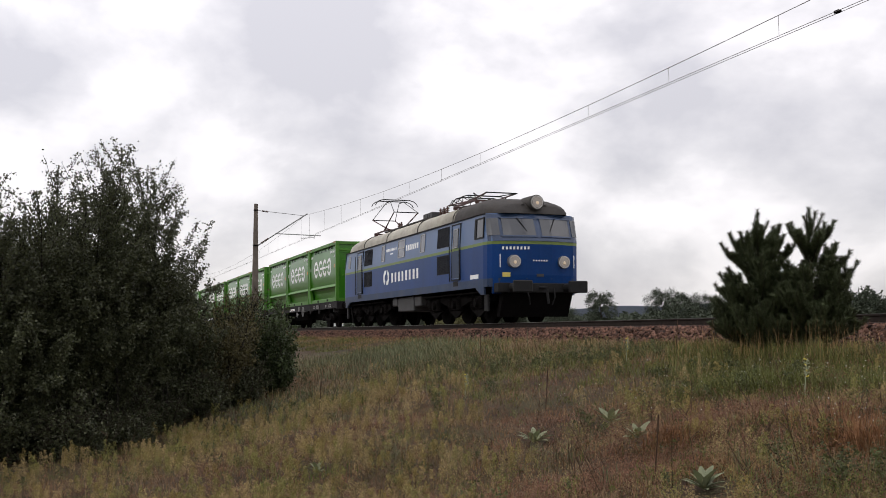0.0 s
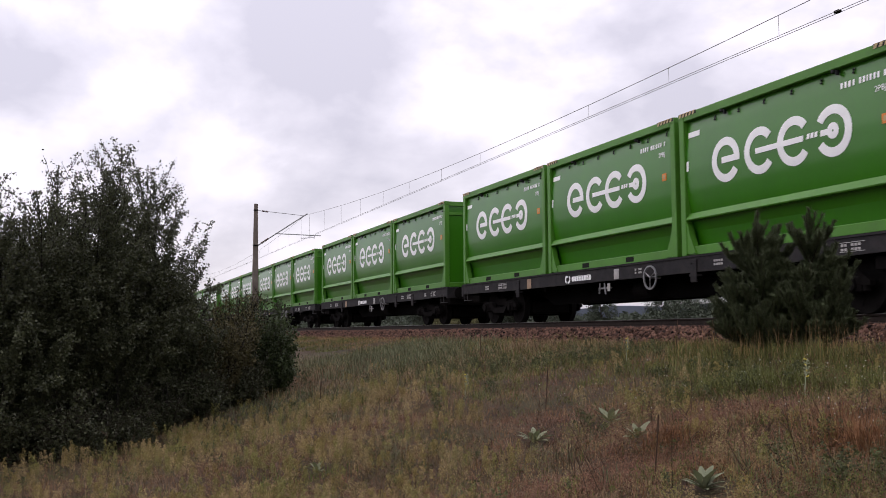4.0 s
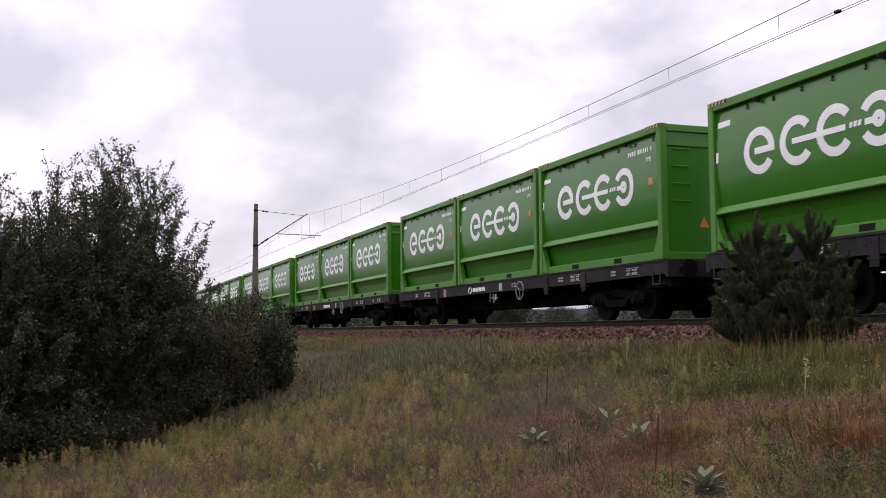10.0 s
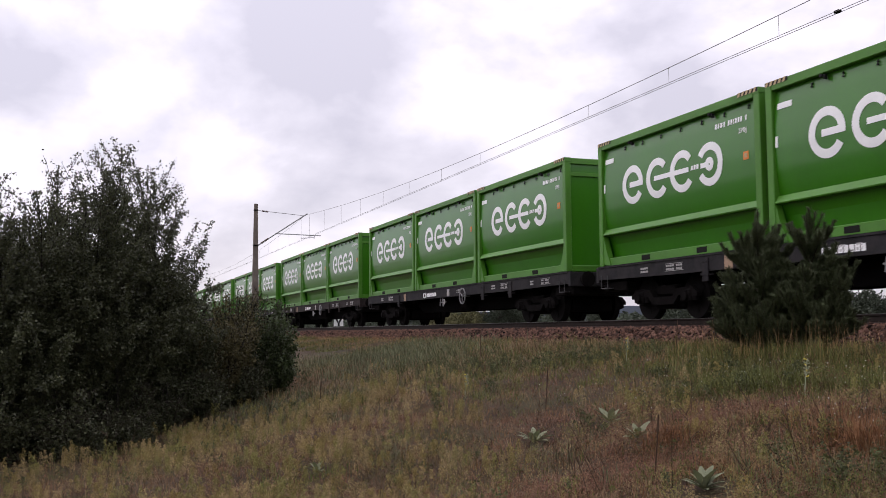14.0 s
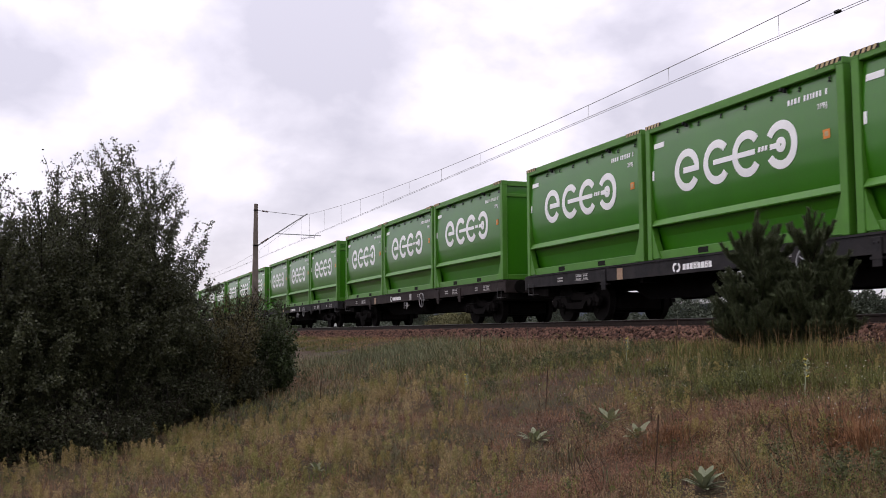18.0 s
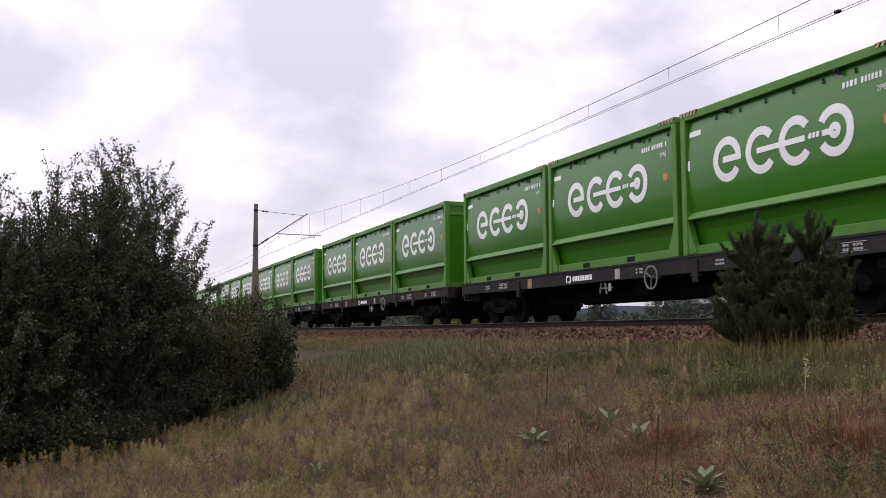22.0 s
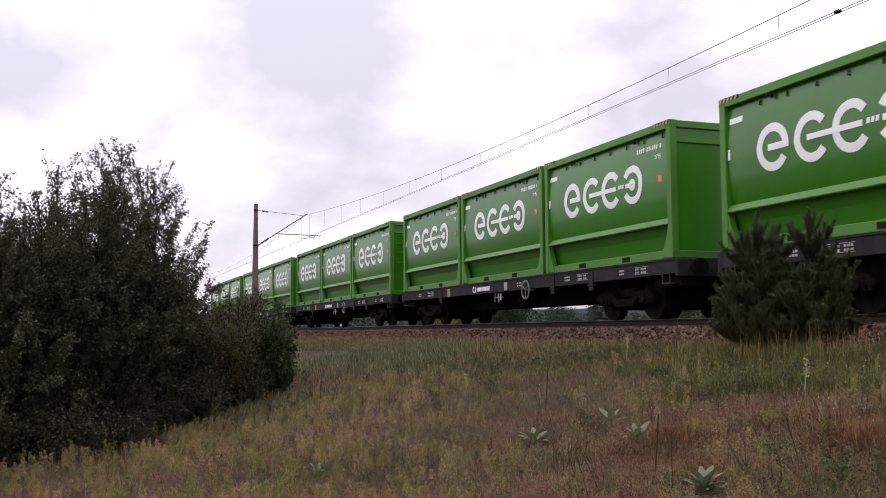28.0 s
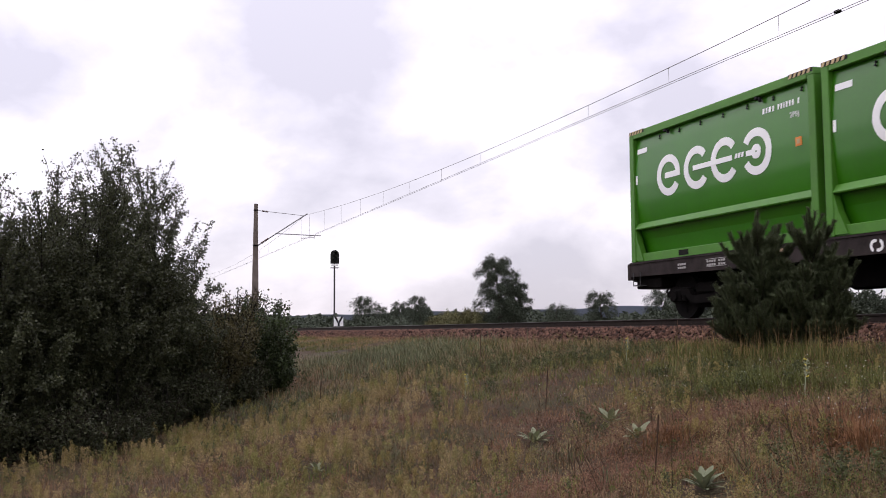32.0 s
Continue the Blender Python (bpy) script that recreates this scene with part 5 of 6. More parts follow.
for i in range(16):
    yy = -13.2 + 3.9 * (i + g_th.random()) / 16
    x = float(thicket_edge(yy)) - 0.25 - 0.9 * g_th.random()
    build_broadleaf("undergrowth_bush", x, yy, g_th.uniform(0.5, 0.95), 0.42, 2600, 0.034, "low dark green undergrowth bush in the thicket", M_BARKDARK, M_LEAF, "bush", 4, 0.05, "undergrowth bushes", 0.8, 0.008)
# the wood goes on beside and behind the thicket
for i in range(46):
    x, yy = -16 - 62 * g_th.random(), -20 - 14 * g_th.random()
    if i < 14:
        x, yy = -2 + 20 * g_th.random() * 1.6 - 6, -30 - 8 * g_th.random()
    build_broadleaf("wood_tree", x, yy, g_th.uniform(6.5, 9.5), 1.9, 1500, 0.34, "tall dull green tree of the adjoining wood", M_BARKDARK, M_LEAF, low=0.08, group="trees of the adjoining wood", up=0.9, trunk_r=0.09)

build_pine(-11.22, -3.95, 1.92, 0.60, "young dark green pine with one tall leading shoot", 0.15, ((0.0, 0.02, 0.42), (0.35, 0.1, 0.22), (-0.35, 0.2, 0.24), (0.1, -0.4, 0.24), (0.5, 0.45, 0.30)))
build_pine(-10.66, -3.55, 1.86, 0.58, "young dark green pine with a fan of upright shoots", 0.35, ((0.0, 0.0, 0.40), (-0.2, -0.15, 0.30), (0.25, 0.15, 0.36), (0.5, 0.45, 0.36), (0.1, 0.1, 0.26), (-0.4, 0.2, 0.22)))


def build_far_tree(name, x, y, height, width, leaves, label, leaf_size=0.5, leaf=None):
    leaves = int(leaves * 8.5)
    z0 = float(ground_z(x, y))
    t = thing(name, pose(x, y, z0 - 0.1), label, "tree", "trees beyond the track")
    k = np.linspace(0, 1, 6)
    stem = np.column_stack((0.03 * height * np.sin(3 * k), 0.02 * height * np.sin(4 * k + 1), height * 0.92 * k))
    lines = [(stem, 0.02 * height * (1 - 0.9 * k))]
    spots = []
    for i in range(26):
        f = 0.22 + 0.76 * i / 26
        p0 = np.array([np.interp(f, k, stem[:, j]) for j in range(3)])
        az = i * 2.4
        ln = width * (0.35 + 0.75 * math.sin(math.pi * min(1.0, 0.12 + 0.95 * (1 - f)))) * rng.uniform(0.6, 1.2)
        q = np.linspace(0, 1, 5)[:, None]
        line = p0 + np.array((math.cos(az), math.sin(az), 0.55)) * ln * q - np.array((0, 0, 0.5 * ln)) * q ** 2.5
        lines.append((line, np.linspace(0.006 * height, 0.01, 5)))
        spots.append(line)
    v, f = tubes(lines, 5)
    part("trunk", mesh_np("trunk", v, f, M_BARKDARK), None, t)
    pick = rng.integers(0, len(spots), leaves)
    fr = rng.uniform(0.2, 1.0, leaves)
    pts = np.empty((leaves, 3))
    for i, line in enumerate(spots):
        m = pick == i
        for j in range(3):
            pts[m, j] = np.interp(fr[m], np.linspace(0, 1, 5), line[:, j])
    pts += rng.normal(size=pts.shape) * (0.08 * width, 0.08 * width, 0.115 * width)
    v, f = leaf_quads(pts, leaf_size, 1.1, 0.6)
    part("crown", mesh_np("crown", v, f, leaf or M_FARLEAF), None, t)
    return t


# ---------------------------------------------------------------- distance
FAR_TREES = ((-145.1, 27.5, 6.9, 2.3, 900), (-162.4, 38.6, 7.0, 1.8, 700), (-165.0, 36.0, 6.0, 1.8, 500), (-156.5, 40.0, 7.8, 2.0, 1000), (-87.2, 24.6, 8.9, 2.2, 2600), (-88.7, 27.0, 6.4, 1.6, 1300),
             (-89.1, 20.7, 3.2, 1.6, 500), (-88.5, 22.5, 3.4, 1.6, 600), (-87.5, 19.0, 2.9, 1.6, 500), (-135.3, 54.8, 5.6, 2.0, 500), (-138.0, 58.0, 5.0, 2.2, 500), (-115.2, 51.2, 6.6, 2.2, 1000),
             (-121.0, 64.2, 7.5, 2.6, 1000), (-119.8, 67.6, 6.8, 2.6, 900), (-118.6, 70.9, 6.6, 2.6, 900), (-117.0, 74.5, 6.8, 2.8, 900), (-47.9, 31.2, 3.7, 1.6, 600), (-47.5, 33.4, 3.4, 1.6, 600))
for i, (x, y, h, w, n) in enumerate(FAR_TREES):
    build_far_tree("far_tree", x, y, h, w, n, "tall drooping birch beyond the track" if h > 8.5 else "small dull green tree beyond the fields", 0.12 if h > 8.5 else 0.145, M_FARSHRUB if h < 3.45 and x < -80 else None)


def build_woods(name, dist, a0, a1, lo, hi, n, material, label, size):
    """A far belt of trees along a bearing range, seen as an uneven band of foliage."""
    g = np.random.default_rng(int(dist))
    a = np.radians(g.uniform(a0, a1, n))
    d = dist * g.uniform(0.95, 1.12, n)
    x, y = -d * np.cos(a), -12.6 + d * np.sin(a)
    top = lo + (hi - lo) * (0.55 * value_noise(np.degrees(a) * 30, d * 0, 40.0, int(dist)) + 0.45 * value_noise(np.degrees(a) * 30, d * 0, 9.0, int(dist) + 1))
    z = -1.6 + top * g.random(n) ** 0.8
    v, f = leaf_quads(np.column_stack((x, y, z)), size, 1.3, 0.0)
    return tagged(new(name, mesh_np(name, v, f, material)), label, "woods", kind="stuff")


build_woods("far_woods", 260, 6, 62, 4.0, 8.5, 48000, M_FARLEAF, "uneven belt of woods beyond the fields", 0.7)
build_woods("tree_belt", 138, 31, 62, 2.6, 7.2, 42000, M_FARLEAF, "dense belt of trees beyond the field", 0.30)
build_woods("shrub_belt", 110, 6, 62, 1.6, 3.4, 26000, M_FARLEAF, "low shrubs beyond the track", 0.28)
# upright strip for the far ridge; its haze is only the material's colour
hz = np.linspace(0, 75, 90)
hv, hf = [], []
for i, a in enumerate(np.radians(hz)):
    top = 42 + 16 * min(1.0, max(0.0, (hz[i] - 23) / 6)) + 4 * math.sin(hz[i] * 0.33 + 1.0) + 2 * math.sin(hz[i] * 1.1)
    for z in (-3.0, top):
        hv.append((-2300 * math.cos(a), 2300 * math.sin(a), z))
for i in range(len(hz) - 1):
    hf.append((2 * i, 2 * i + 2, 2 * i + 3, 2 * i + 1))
backdrop = tagged(new("backdrop", mesh_np("backdrop", hv, hf, M_HAZEWOOD)), "wooded ridge on the horizon, haze painted in as blue-grey", "backdrop", kind="structure")

# ---------------------------------------------------------------- masts, wires, signal
for i in range(-3, 3):
    build_mast(MAST_X + SPAN * i, "tapered concrete catenary mast with steel bracket over the track")
    build_wires(MAST_X + SPAN * i, MAST_X + SPAN * (i + 1), "thin overhead contact and messenger wire with droppers")
build_signal(-61.9, 2.5)
build_board(-60.6, 2.45)

# ---------------------------------------------------------------- ballast stones
def build_stones(n, name):
    g = np.random.default_rng(3)
    x = -9 - 62 * g.random(n) ** 1.35
    k = g.random(n)
    y = -1.5 - 1.85 * k
    z = np.interp(y, (-3.3, -2.15, -1.5), (-0.73, -0.235, -0.20)) + 0.005
    size = g.uniform(0.026, 0.062, n)
    octa = np.array(((1, 0, 0), (-1, 0, 0), (0, 1, 0), (0, -1, 0), (0, 0, 1), (0, 0, -1)), dtype=float)
    faces = np.array(((0, 2, 4), (2, 1, 4), (1, 3, 4), (3, 0, 4), (2, 0, 5), (1, 2, 5), (3, 1, 5), (0, 3, 5)))
    pts = octa[None] * g.uniform(0.6, 1.2, (n, 6, 1)) + g.normal(0, 0.18, (n, 6, 3))
    q = g.normal(size=(n, 3, 3))
    m, _ = np.linalg.qr(q)
    pts = np.einsum("nij,nkj->nki", m, pts) * size[:, None, None] + np.column_stack((x, y, z))[:, None]
    f = faces[None] + 6 * np.arange(n)[:, None, None]
    ob = new(name, mesh_np(name, pts.reshape(-1, 3), f.reshape(-1, 3), M_STONE))
    return tagged(ob, "loose reddish brown crushed ballast stones", "ballast", kind="stuff")


build_stones(30000, "ballast_stones")

# ---------------------------------------------------------------- meadow
def blob(x, y, *spots):
    """Sum of soft round patches (x, y, radius, weight)."""
    return sum(k * np.exp(-((x - px) ** 2 + (y - py) ** 2) / r ** 2) for px, py, r, k in spots)


def zone(x, y):
    """Patches of the meadow, from 0 to 1: green grass, ochre weeds, reddish herbs, fresh grass, grey-green, rust brown."""
    a, d = np.degrees(np.arctan2(y + 12.6, -x)), np.hypot(x, y + 12.6)
    n1, n2, n3 = value_noise(x, y, 1.6, 11), value_noise(x, y, 0.55, 12), value_noise(x, y, 0.9, 17)
    mix = n1 * 0.55 + n2 * 0.45
    green = np.clip((mix - 0.52) * 2.2, 0, 0.5) + blob(x, y, (-8.9, -6.2, 0.75, 0.9), (-9.6, -5.6, 0.9, 0.8), (-14.9, -6.1, 1.5, 0.8), (-17.0, -7.0, 1.3, 0.5), (-8.4, -4.9, 1.3, 0.6), (-11.3, -8.6, 0.5, 0.5), (-13.0, -5.0, 1.2, 0.4))
    foot = np.clip((23 - a) / 9, 0.0, 1) * np.clip((19 - d) / 4, 0, 1)
    ochre = foot * np.clip(0.25 + 1.5 * (mix - 0.2), 0, 1) + blob(x, y, (-7.9, -9.5, 0.35, 0.8), (-6.6, -9.3, 0.22, 0.7), (-12.4, -8.9, 0.9, 0.5), (-14.0, -7.6, 1.0, 0.4)) + 0.25 * (n3 > 0.72)
    red = np.clip((a - 14) / 10, 0, 1) * np.clip((13.5 - d) / 3, 0.0, 1) * np.clip(0.1 + 1.6 * (n3 - 0.2), 0, 1) + 0.10 + blob(x, y, (-6.9, -8.4, 0.5, 0.6), (-8.4, -10.4, 0.4, 0.4))
    red = red - 0.7 * blob(x, y, (-8.9, -6.2, 0.7, 1.0))
    fresh = blob(x, y, (-8.7, -10.8, 0.33, 1.0), (-4.72, -8.45, 0.30, 1.0), (-11.2, -8.8, 0.35, 0.5))
    grey = blob(x, y, (-16.0, -9.6, 1.3, 1.0), (-17.0, -8.4, 1.3, 0.7), (-14.0, -10.3, 0.8, 0.5)) + 0.01
    rust = blob(x, y, (-5.5, -7.5, 0.38, 1.0), (-6.2, -7.2, 0.3, 0.5), (-20.5, -8.3, 1.2, 0.6), (-6.9, -8.2, 0.35, 0.6), (-5.7, -8.6, 0.4, 0.4)) + 0.05
    return tuple(np.clip(q, 0.02, 1) for q in (green, ochre, red, fresh, grey, rust))


def clumps(n, per, seed, spread_, which, lo, hi):
    """Places in tufts: many blades round each tuft's foot, with the tuft's own height."""
    x, y = meadow(n, seed=seed)
    z = zone(x, y)[which] if which >= 0 else np.full(len(x), 0.55)
    ok = rng.random(len(x)) < z
    x, y = x[ok], y[ok]
    top = lo + (hi - lo) * (0.6 * value_noise(x, y, 0.9, seed + 40) + 0.4 * rng.random(len(x)))
    x, y, top = np.repeat(x, per), np.repeat(y, per), np.repeat(top, per)
    s = spread_ * (0.5 + 0.06 * np.hypot(x, y + 12.6))
    return x + rng.normal(0, 1, len(x)) * s, y + rng.normal(0, 1, len(x)) * s, top * rng.uniform(0.55, 1.1, len(x))


def tuft_grass(n, per, seed, spread_, which, lo, hi, width, lean, material, name, label):
    x, y, h = clumps(n, per, seed, spread_, which, lo, hi)
    ok = (y < -3.2) & (x > thicket_edge(y) - 0.3) & open_ground(x, y)
    x, y, h = x[ok], y[ok], h[ok]
    return blades(x, y, h, h, width, lean, material, name, label)


tuft_grass(7000, 13, 21, 0.06, -1, 0.06, 0.17, 0.0020, 1.2, M_DRY, "dry_grass", "dry straw-coloured grass tufts on the slope")
tuft_grass(13000, 18, 22, 0.045, 0, 0.07, 0.25, 0.0028, 0.95, M_GRASS, "green_grass", "tufts of green grass on the slope")
tuft_grass(9000, 14, 23, 0.06, 2, 0.05, 0.14, 0.0016, 1.3, M_REDGRASS, "reddish_herbs", "reddish brown low herbs on the slope")
tuft_grass(16000, 16, 24, 0.05, 3, 0.06, 0.17, 0.0022, 0.9, M_FRESHGRASS, "fresh_grass", "bright fresh green grass patches")
tuft_grass(14000, 20, 25, 0.06, 4, 0.12, 0.28, 0.0030, 0.9, M_GREYGRASS, "grey_green_grass", "grey-green grass in front of the thicket")
tuft_grass(16000, 16, 26, 0.05, 5, 0.09, 0.22, 0.0017, 1.1, M_RUSTGRASS, "rust_grass", "rust brown dry grass patches on the slope")
mx_, my_ = meadow(120000, seed=29)
pick_ = value_noise(mx_, my_, 1.1, 81) + 0.35 * rng.random(len(mx_))
for lo_, hi_, mat_, word in ((-1.0, 0.55, M_MATBROWN, "brown"), (0.55, 0.80, M_PALEGRASS, "tan"), (0.80, 3.0, M_MATOLIVE, "olive")):
    ok = (pick_ > lo_) & (pick_ <= hi_)
    blades(mx_[ok], my_[ok], 0.04, 0.13 + 0.0 * mx_[ok], 0.0030, 1.5, mat_, word + "_grass_mat", "low matted " + word + " dry grass over the ground")
# longer grass along the crest beside the ballast
ex, ey = -7 - 40 * rng.random(13000) ** 1.3, -3.25 - 2.0 * rng.random(13000) ** 1.3
blades(ex, ey, 0.06, 0.22 + 0.0 * ex, 0.0024, 1.0, M_DRY, "crest_dry_grass", "pale dry grass along the ballast edge")
ex, ey = -15 - 32 * rng.random(15000), -3.4 - 6.2 * rng.random(15000)
ok = ex > thicket_edge(ey)
blades(ex[ok], ey[ok], 0.10, 0.30 + 0.0 * ex[ok], 0.0042, 1.0, M_PALEGRASS, "far_dry_grass", "pale dry grass on the farther slope")
ex, ey = -15 - 32 * rng.random(30000), -3.6 - 6.2 * rng.random(30000)
ok = (ex > thicket_edge(ey)) & (value_noise(ex, ey, 2.4, 71) > 0.42)
blades(ex[ok], ey[ok], 0.10, 0.30 + 0.0 * ex[ok], 0.0045, 1.0, M_GREYGRASS, "far_grey_grass", "grey-green grass on the farther slope")
ex, ey = -15 - 32 * rng.random(40000), -3.6 - 6.2 * rng.random(40000)
ok = (ex > thicket_edge(ey)) & (value_noise(ex, ey, 2.4, 71) < 0.45)
blades(ex[ok], ey[ok], 0.08, 0.24 + 0.0 * ex[ok], 0.0045, 1.0, M_PALEGRASS, "far_pale_grass", "pale pinkish tan grass on the farther slope")
ex, ey = -7 - 40 * rng.random(44000) ** 1.3, -3.40 - 2.4 * rng.random(44000)
ok = value_noise(ex, ey, 1.3, 73) > 0.46
blades(ex[ok], ey[ok], 0.07, 0.24 + 0.0 * ex[ok], 0.0030, 0.9, M_GRASS, "crest_green_grass", "green grass along the ballast edge")
# tall grass in front of the two pines
ex, ey = -9.0 - 3.4 * rng.random(2600), -4.75 + 0.8 * rng.random(2600)
blades(ex, ey, 0.10, 0.36 + 0.0 * ex, 0.0026, 0.7, M_GRASS, "pine_foot_grass", "tall green grass round the foot of the pines")
blades(ex[:260] + 0.05, ey[:260], 0.30, 0.62 + 0.0 * ex[:260], 0.0022, 0.35, M_DRY, "pine_foot_stalks", "tall pale grass stalks before the pines")
# the meadow goes on around the place where the camera stands
ex = np.concatenate((rng.uniform(-16, 45, 40000), rng.uniform(-9, 10, 45000)))
ey = np.concatenate((rng.uniform(-27, -3.3, 40000), rng.uniform(-21, -3.3, 45000)))
wa, wd = np.degrees(np.arctan2(ey + 12.6, -ex)), np.hypot(ex, ey + 12.6)
ok = ((wa < -8) | (wa > 50) | (wd < 4.5)) & (ex > thicket_edge(ey)) & (wd > 0.5)
ex, ey = ex[ok], ey[ok]
dry = value_noise(ex, ey, 1.7, 75) + 0.3 * rng.random(len(ex)) > 0.66
blades(ex[dry], ey[dry], 0.08, 0.30 + 0.0 * ex[dry], 0.006, 0.7, M_DRY, "outlying_dry_grass", "dry grass around the foot of the slope")
blades(ex[~dry], ey[~dry], 0.08, 0.28 + 0.0 * ex[~dry], 0.006, 0.6, M_GRASS, "outlying_green_grass", "green grass around the foot of the slope")
ex, ey = rng.uniform(-80, 45, 36000), 3.9 + 22 * rng.random(36000) ** 1.3
blades(ex, ey, 0.12, 0.45 + 0.0 * ex, 0.011, 0.6, M_DRY, "field_grass", "pale grass of the field beyond the track")


def herb_plants(x, y, lo, hi, per, size, radius, material, name, label, wide=0.5):
    """Bushy little plants: a leaf spray round each upright stem."""
    n = len(x)
    z = ground_z(x, y)
    h = rng.uniform(lo, hi, n)
    k = rng.random((n, per)) ** 0.7
    rad = radius * np.sin(np.pi * np.clip(k * 0.85 + 0.12, 0, 1)) * rng.random((n, per)) ** 0.5
    az = rng.uniform(0, 2 * np.pi, (n, per))
    c = np.stack((x[:, None] + rad * np.cos(az), y[:, None] + rad * np.sin(az), z[:, None] + h[:, None] * k), -1).reshape(-1, 3)
    v, f = leaf_quads(c, size, wide, -0.6)
    return tagged(new(name, mesh_np(name, v, f, material)), label, "herbs", kind="stuff")


def patchy(n, seed, which, gain=1.0):
    x, y = meadow(n, seed=seed)
    ok = rng.random(len(x)) < zone(x, y)[which] * gain
    return x[ok], y[ok]


def plume_plants(x, y, lo, hi, heads, per, material, name, label):
    """Feathery weeds: a few rounded plumes of narrow leaves on each plant."""
    n = len(x)
    z = ground_z(x, y)
    h = (rng.uniform(lo, hi, n)[:, None] * rng.uniform(0.65, 1.0, (n, heads)))
    hx, hy = x[:, None] + rng.normal(0, 0.07, (n, heads)), y[:, None] + rng.normal(0, 0.07, (n, heads))
    k = rng.random((n, heads, per)) ** 0.6
    r = 0.040 * np.clip(1.12 - k, 0, 1) ** 0.45 * np.sqrt(rng.random((n, heads, per)))
    az = rng.uniform(0, 2 * np.pi, (n, heads, per))
    c = np.stack((hx[..., None] + r * np.cos(az), hy[..., None] + r * np.sin(az), z[:, None, None] + h[..., None] * (0.12 + 0.88 * k)), -1).reshape(-1, 3)
    v, f = leaf_quads(c, 0.017, 0.45, -0.8)
    return tagged(new(name, mesh_np(name, v, f, material)), label, "herbs", kind="stuff")


for mat_, seed_, word, n_ in ((M_STRAWHERB, 36, "straw", 1800), (M_YELLOWHERB, 37, "ochre", 1500), (M_OLIVEHERB, 38, "olive", 1300)):
    plume_plants(*patchy(n_, seed_, 1), 0.14, 0.34, 4, 120, mat_, word + "_plumes", "feathery " + word + " yellow weeds at the foot of the slope")
herb_plants(*patchy(12000, 32, 2), 0.05, 0.18, 48, 0.015, 0.085, M_REDGRASS, "sorrel_plants", "fuzzy reddish sorrel on the slope", 0.45)
herb_plants(*patchy(10000, 35, 2), 0.05, 0.19, 48, 0.015, 0.075, M_TANHERB, "tan_herbs", "fuzzy tan dry herbs on the slope", 0.4)
herb_plants(*patchy(6000, 33, 0), 0.06, 0.20, 26, 0.030, 0.08, M_GRASS, "low_green_herbs", "low green herbs between the grass", 0.5)
herb_plants(*meadow(5000, seed=34), 0.03, 0.10, 22, 0.020, 0.10, M_BROWNHERB, "brown_litter", "low brown withered herbs", 0.5)



def leafy_weeds(x, y, lo, hi, stems, per, size, material, name, label, wide=0.5, fan=0.35):
    """Branching weeds: several fanned stems from one foot, each with leaves or seed heads towards its end."""
    n = len(x)
    z = ground_z(x, y)
    h = rng.uniform(lo, hi, n)
    az, out = rng.uniform(0, 2 * np.pi, (n, stems)), fan * np.sqrt(rng.random((n, stems)))
    k = 0.25 + 0.8 * rng.random((n, stems, per)) ** 0.6
    r = h[:, None, None] * out[..., None] * k
    c = np.stack((x[:, None, None] + r * np.cos(az)[..., None], y[:, None, None] + r * np.sin(az)[..., None], z[:, None, None] + h[:, None, None] * (1 - 0.5 * out[..., None] ** 2) * k), -1)
    c = c.reshape(-1, 3) + rng.normal(0, size * 0.45, (n * stems * per, 3))
    v, f = leaf_quads(c, size, wide, -0.2)
    return tagged(new(name, mesh_np(name, v, f, material)), label, "weeds", kind="stuff")


def scattered(n, seed, scale, least, which=-1):
    """Places in loose colonies, kept to one of the meadow's patches if asked."""
    x, y = meadow(n, seed=seed)
    ok = value_noise(x, y, scale, seed + 5) > least
    if which >= 0:
        ok &= rng.random(len(x)) < zone(x, y)[which]
    return x[ok], y[ok]


leafy_weeds(*scattered(2200, 61, 0.9, 0.56, 0), 0.12, 0.26, 7, 13, 0.034, M_WEEDGREEN, "green_weeds", "dark green leafy weeds in loose clumps", 0.5, 0.5)
leafy_weeds(*scattered(700, 62, 0.7, 0.60), 0.10, 0.26, 7, 12, 0.026, M_WEEDGREEN, "small_green_weeds", "small dark green weeds between dry herbs", 0.5, 0.5)
leafy_weeds(*scattered(700, 63, 0.8, 0.60), 0.16, 0.36, 6, 16, 0.012, M_SEEDBROWN, "seeding_weeds", "dark brown weeds gone to seed", 0.6, 0.45)
leafy_weeds(*scattered(1500, 64, 0.7, 0.58), 0.12, 0.30, 7, 14, 0.014, M_STRAWHERB, "straw_weeds", "pale straw-coloured weeds gone to seed", 0.45, 0.55)
leafy_weeds(*scattered(1500, 65, 0.8, 0.56), 0.12, 0.28, 7, 16, 0.015, M_OLIVEHERB, "olive_weeds", "olive yellow fine-leaved weeds", 0.4, 0.5)



def gathered(*spots):
    """Places crowded round the given spots (x, y, radius, count)."""
    gx_ = np.concatenate([px + rng.normal(0, r, n) for px, py, r, n in spots])
    gy_ = np.concatenate([py + rng.normal(0, r * 0.7, n) for px, py, r, n in spots])
    ok = (gy_ < -3.3) & (gx_ > thicket_edge(gy_)) & open_ground(gx_, gy_)
    return gx_[ok], gy_[ok]


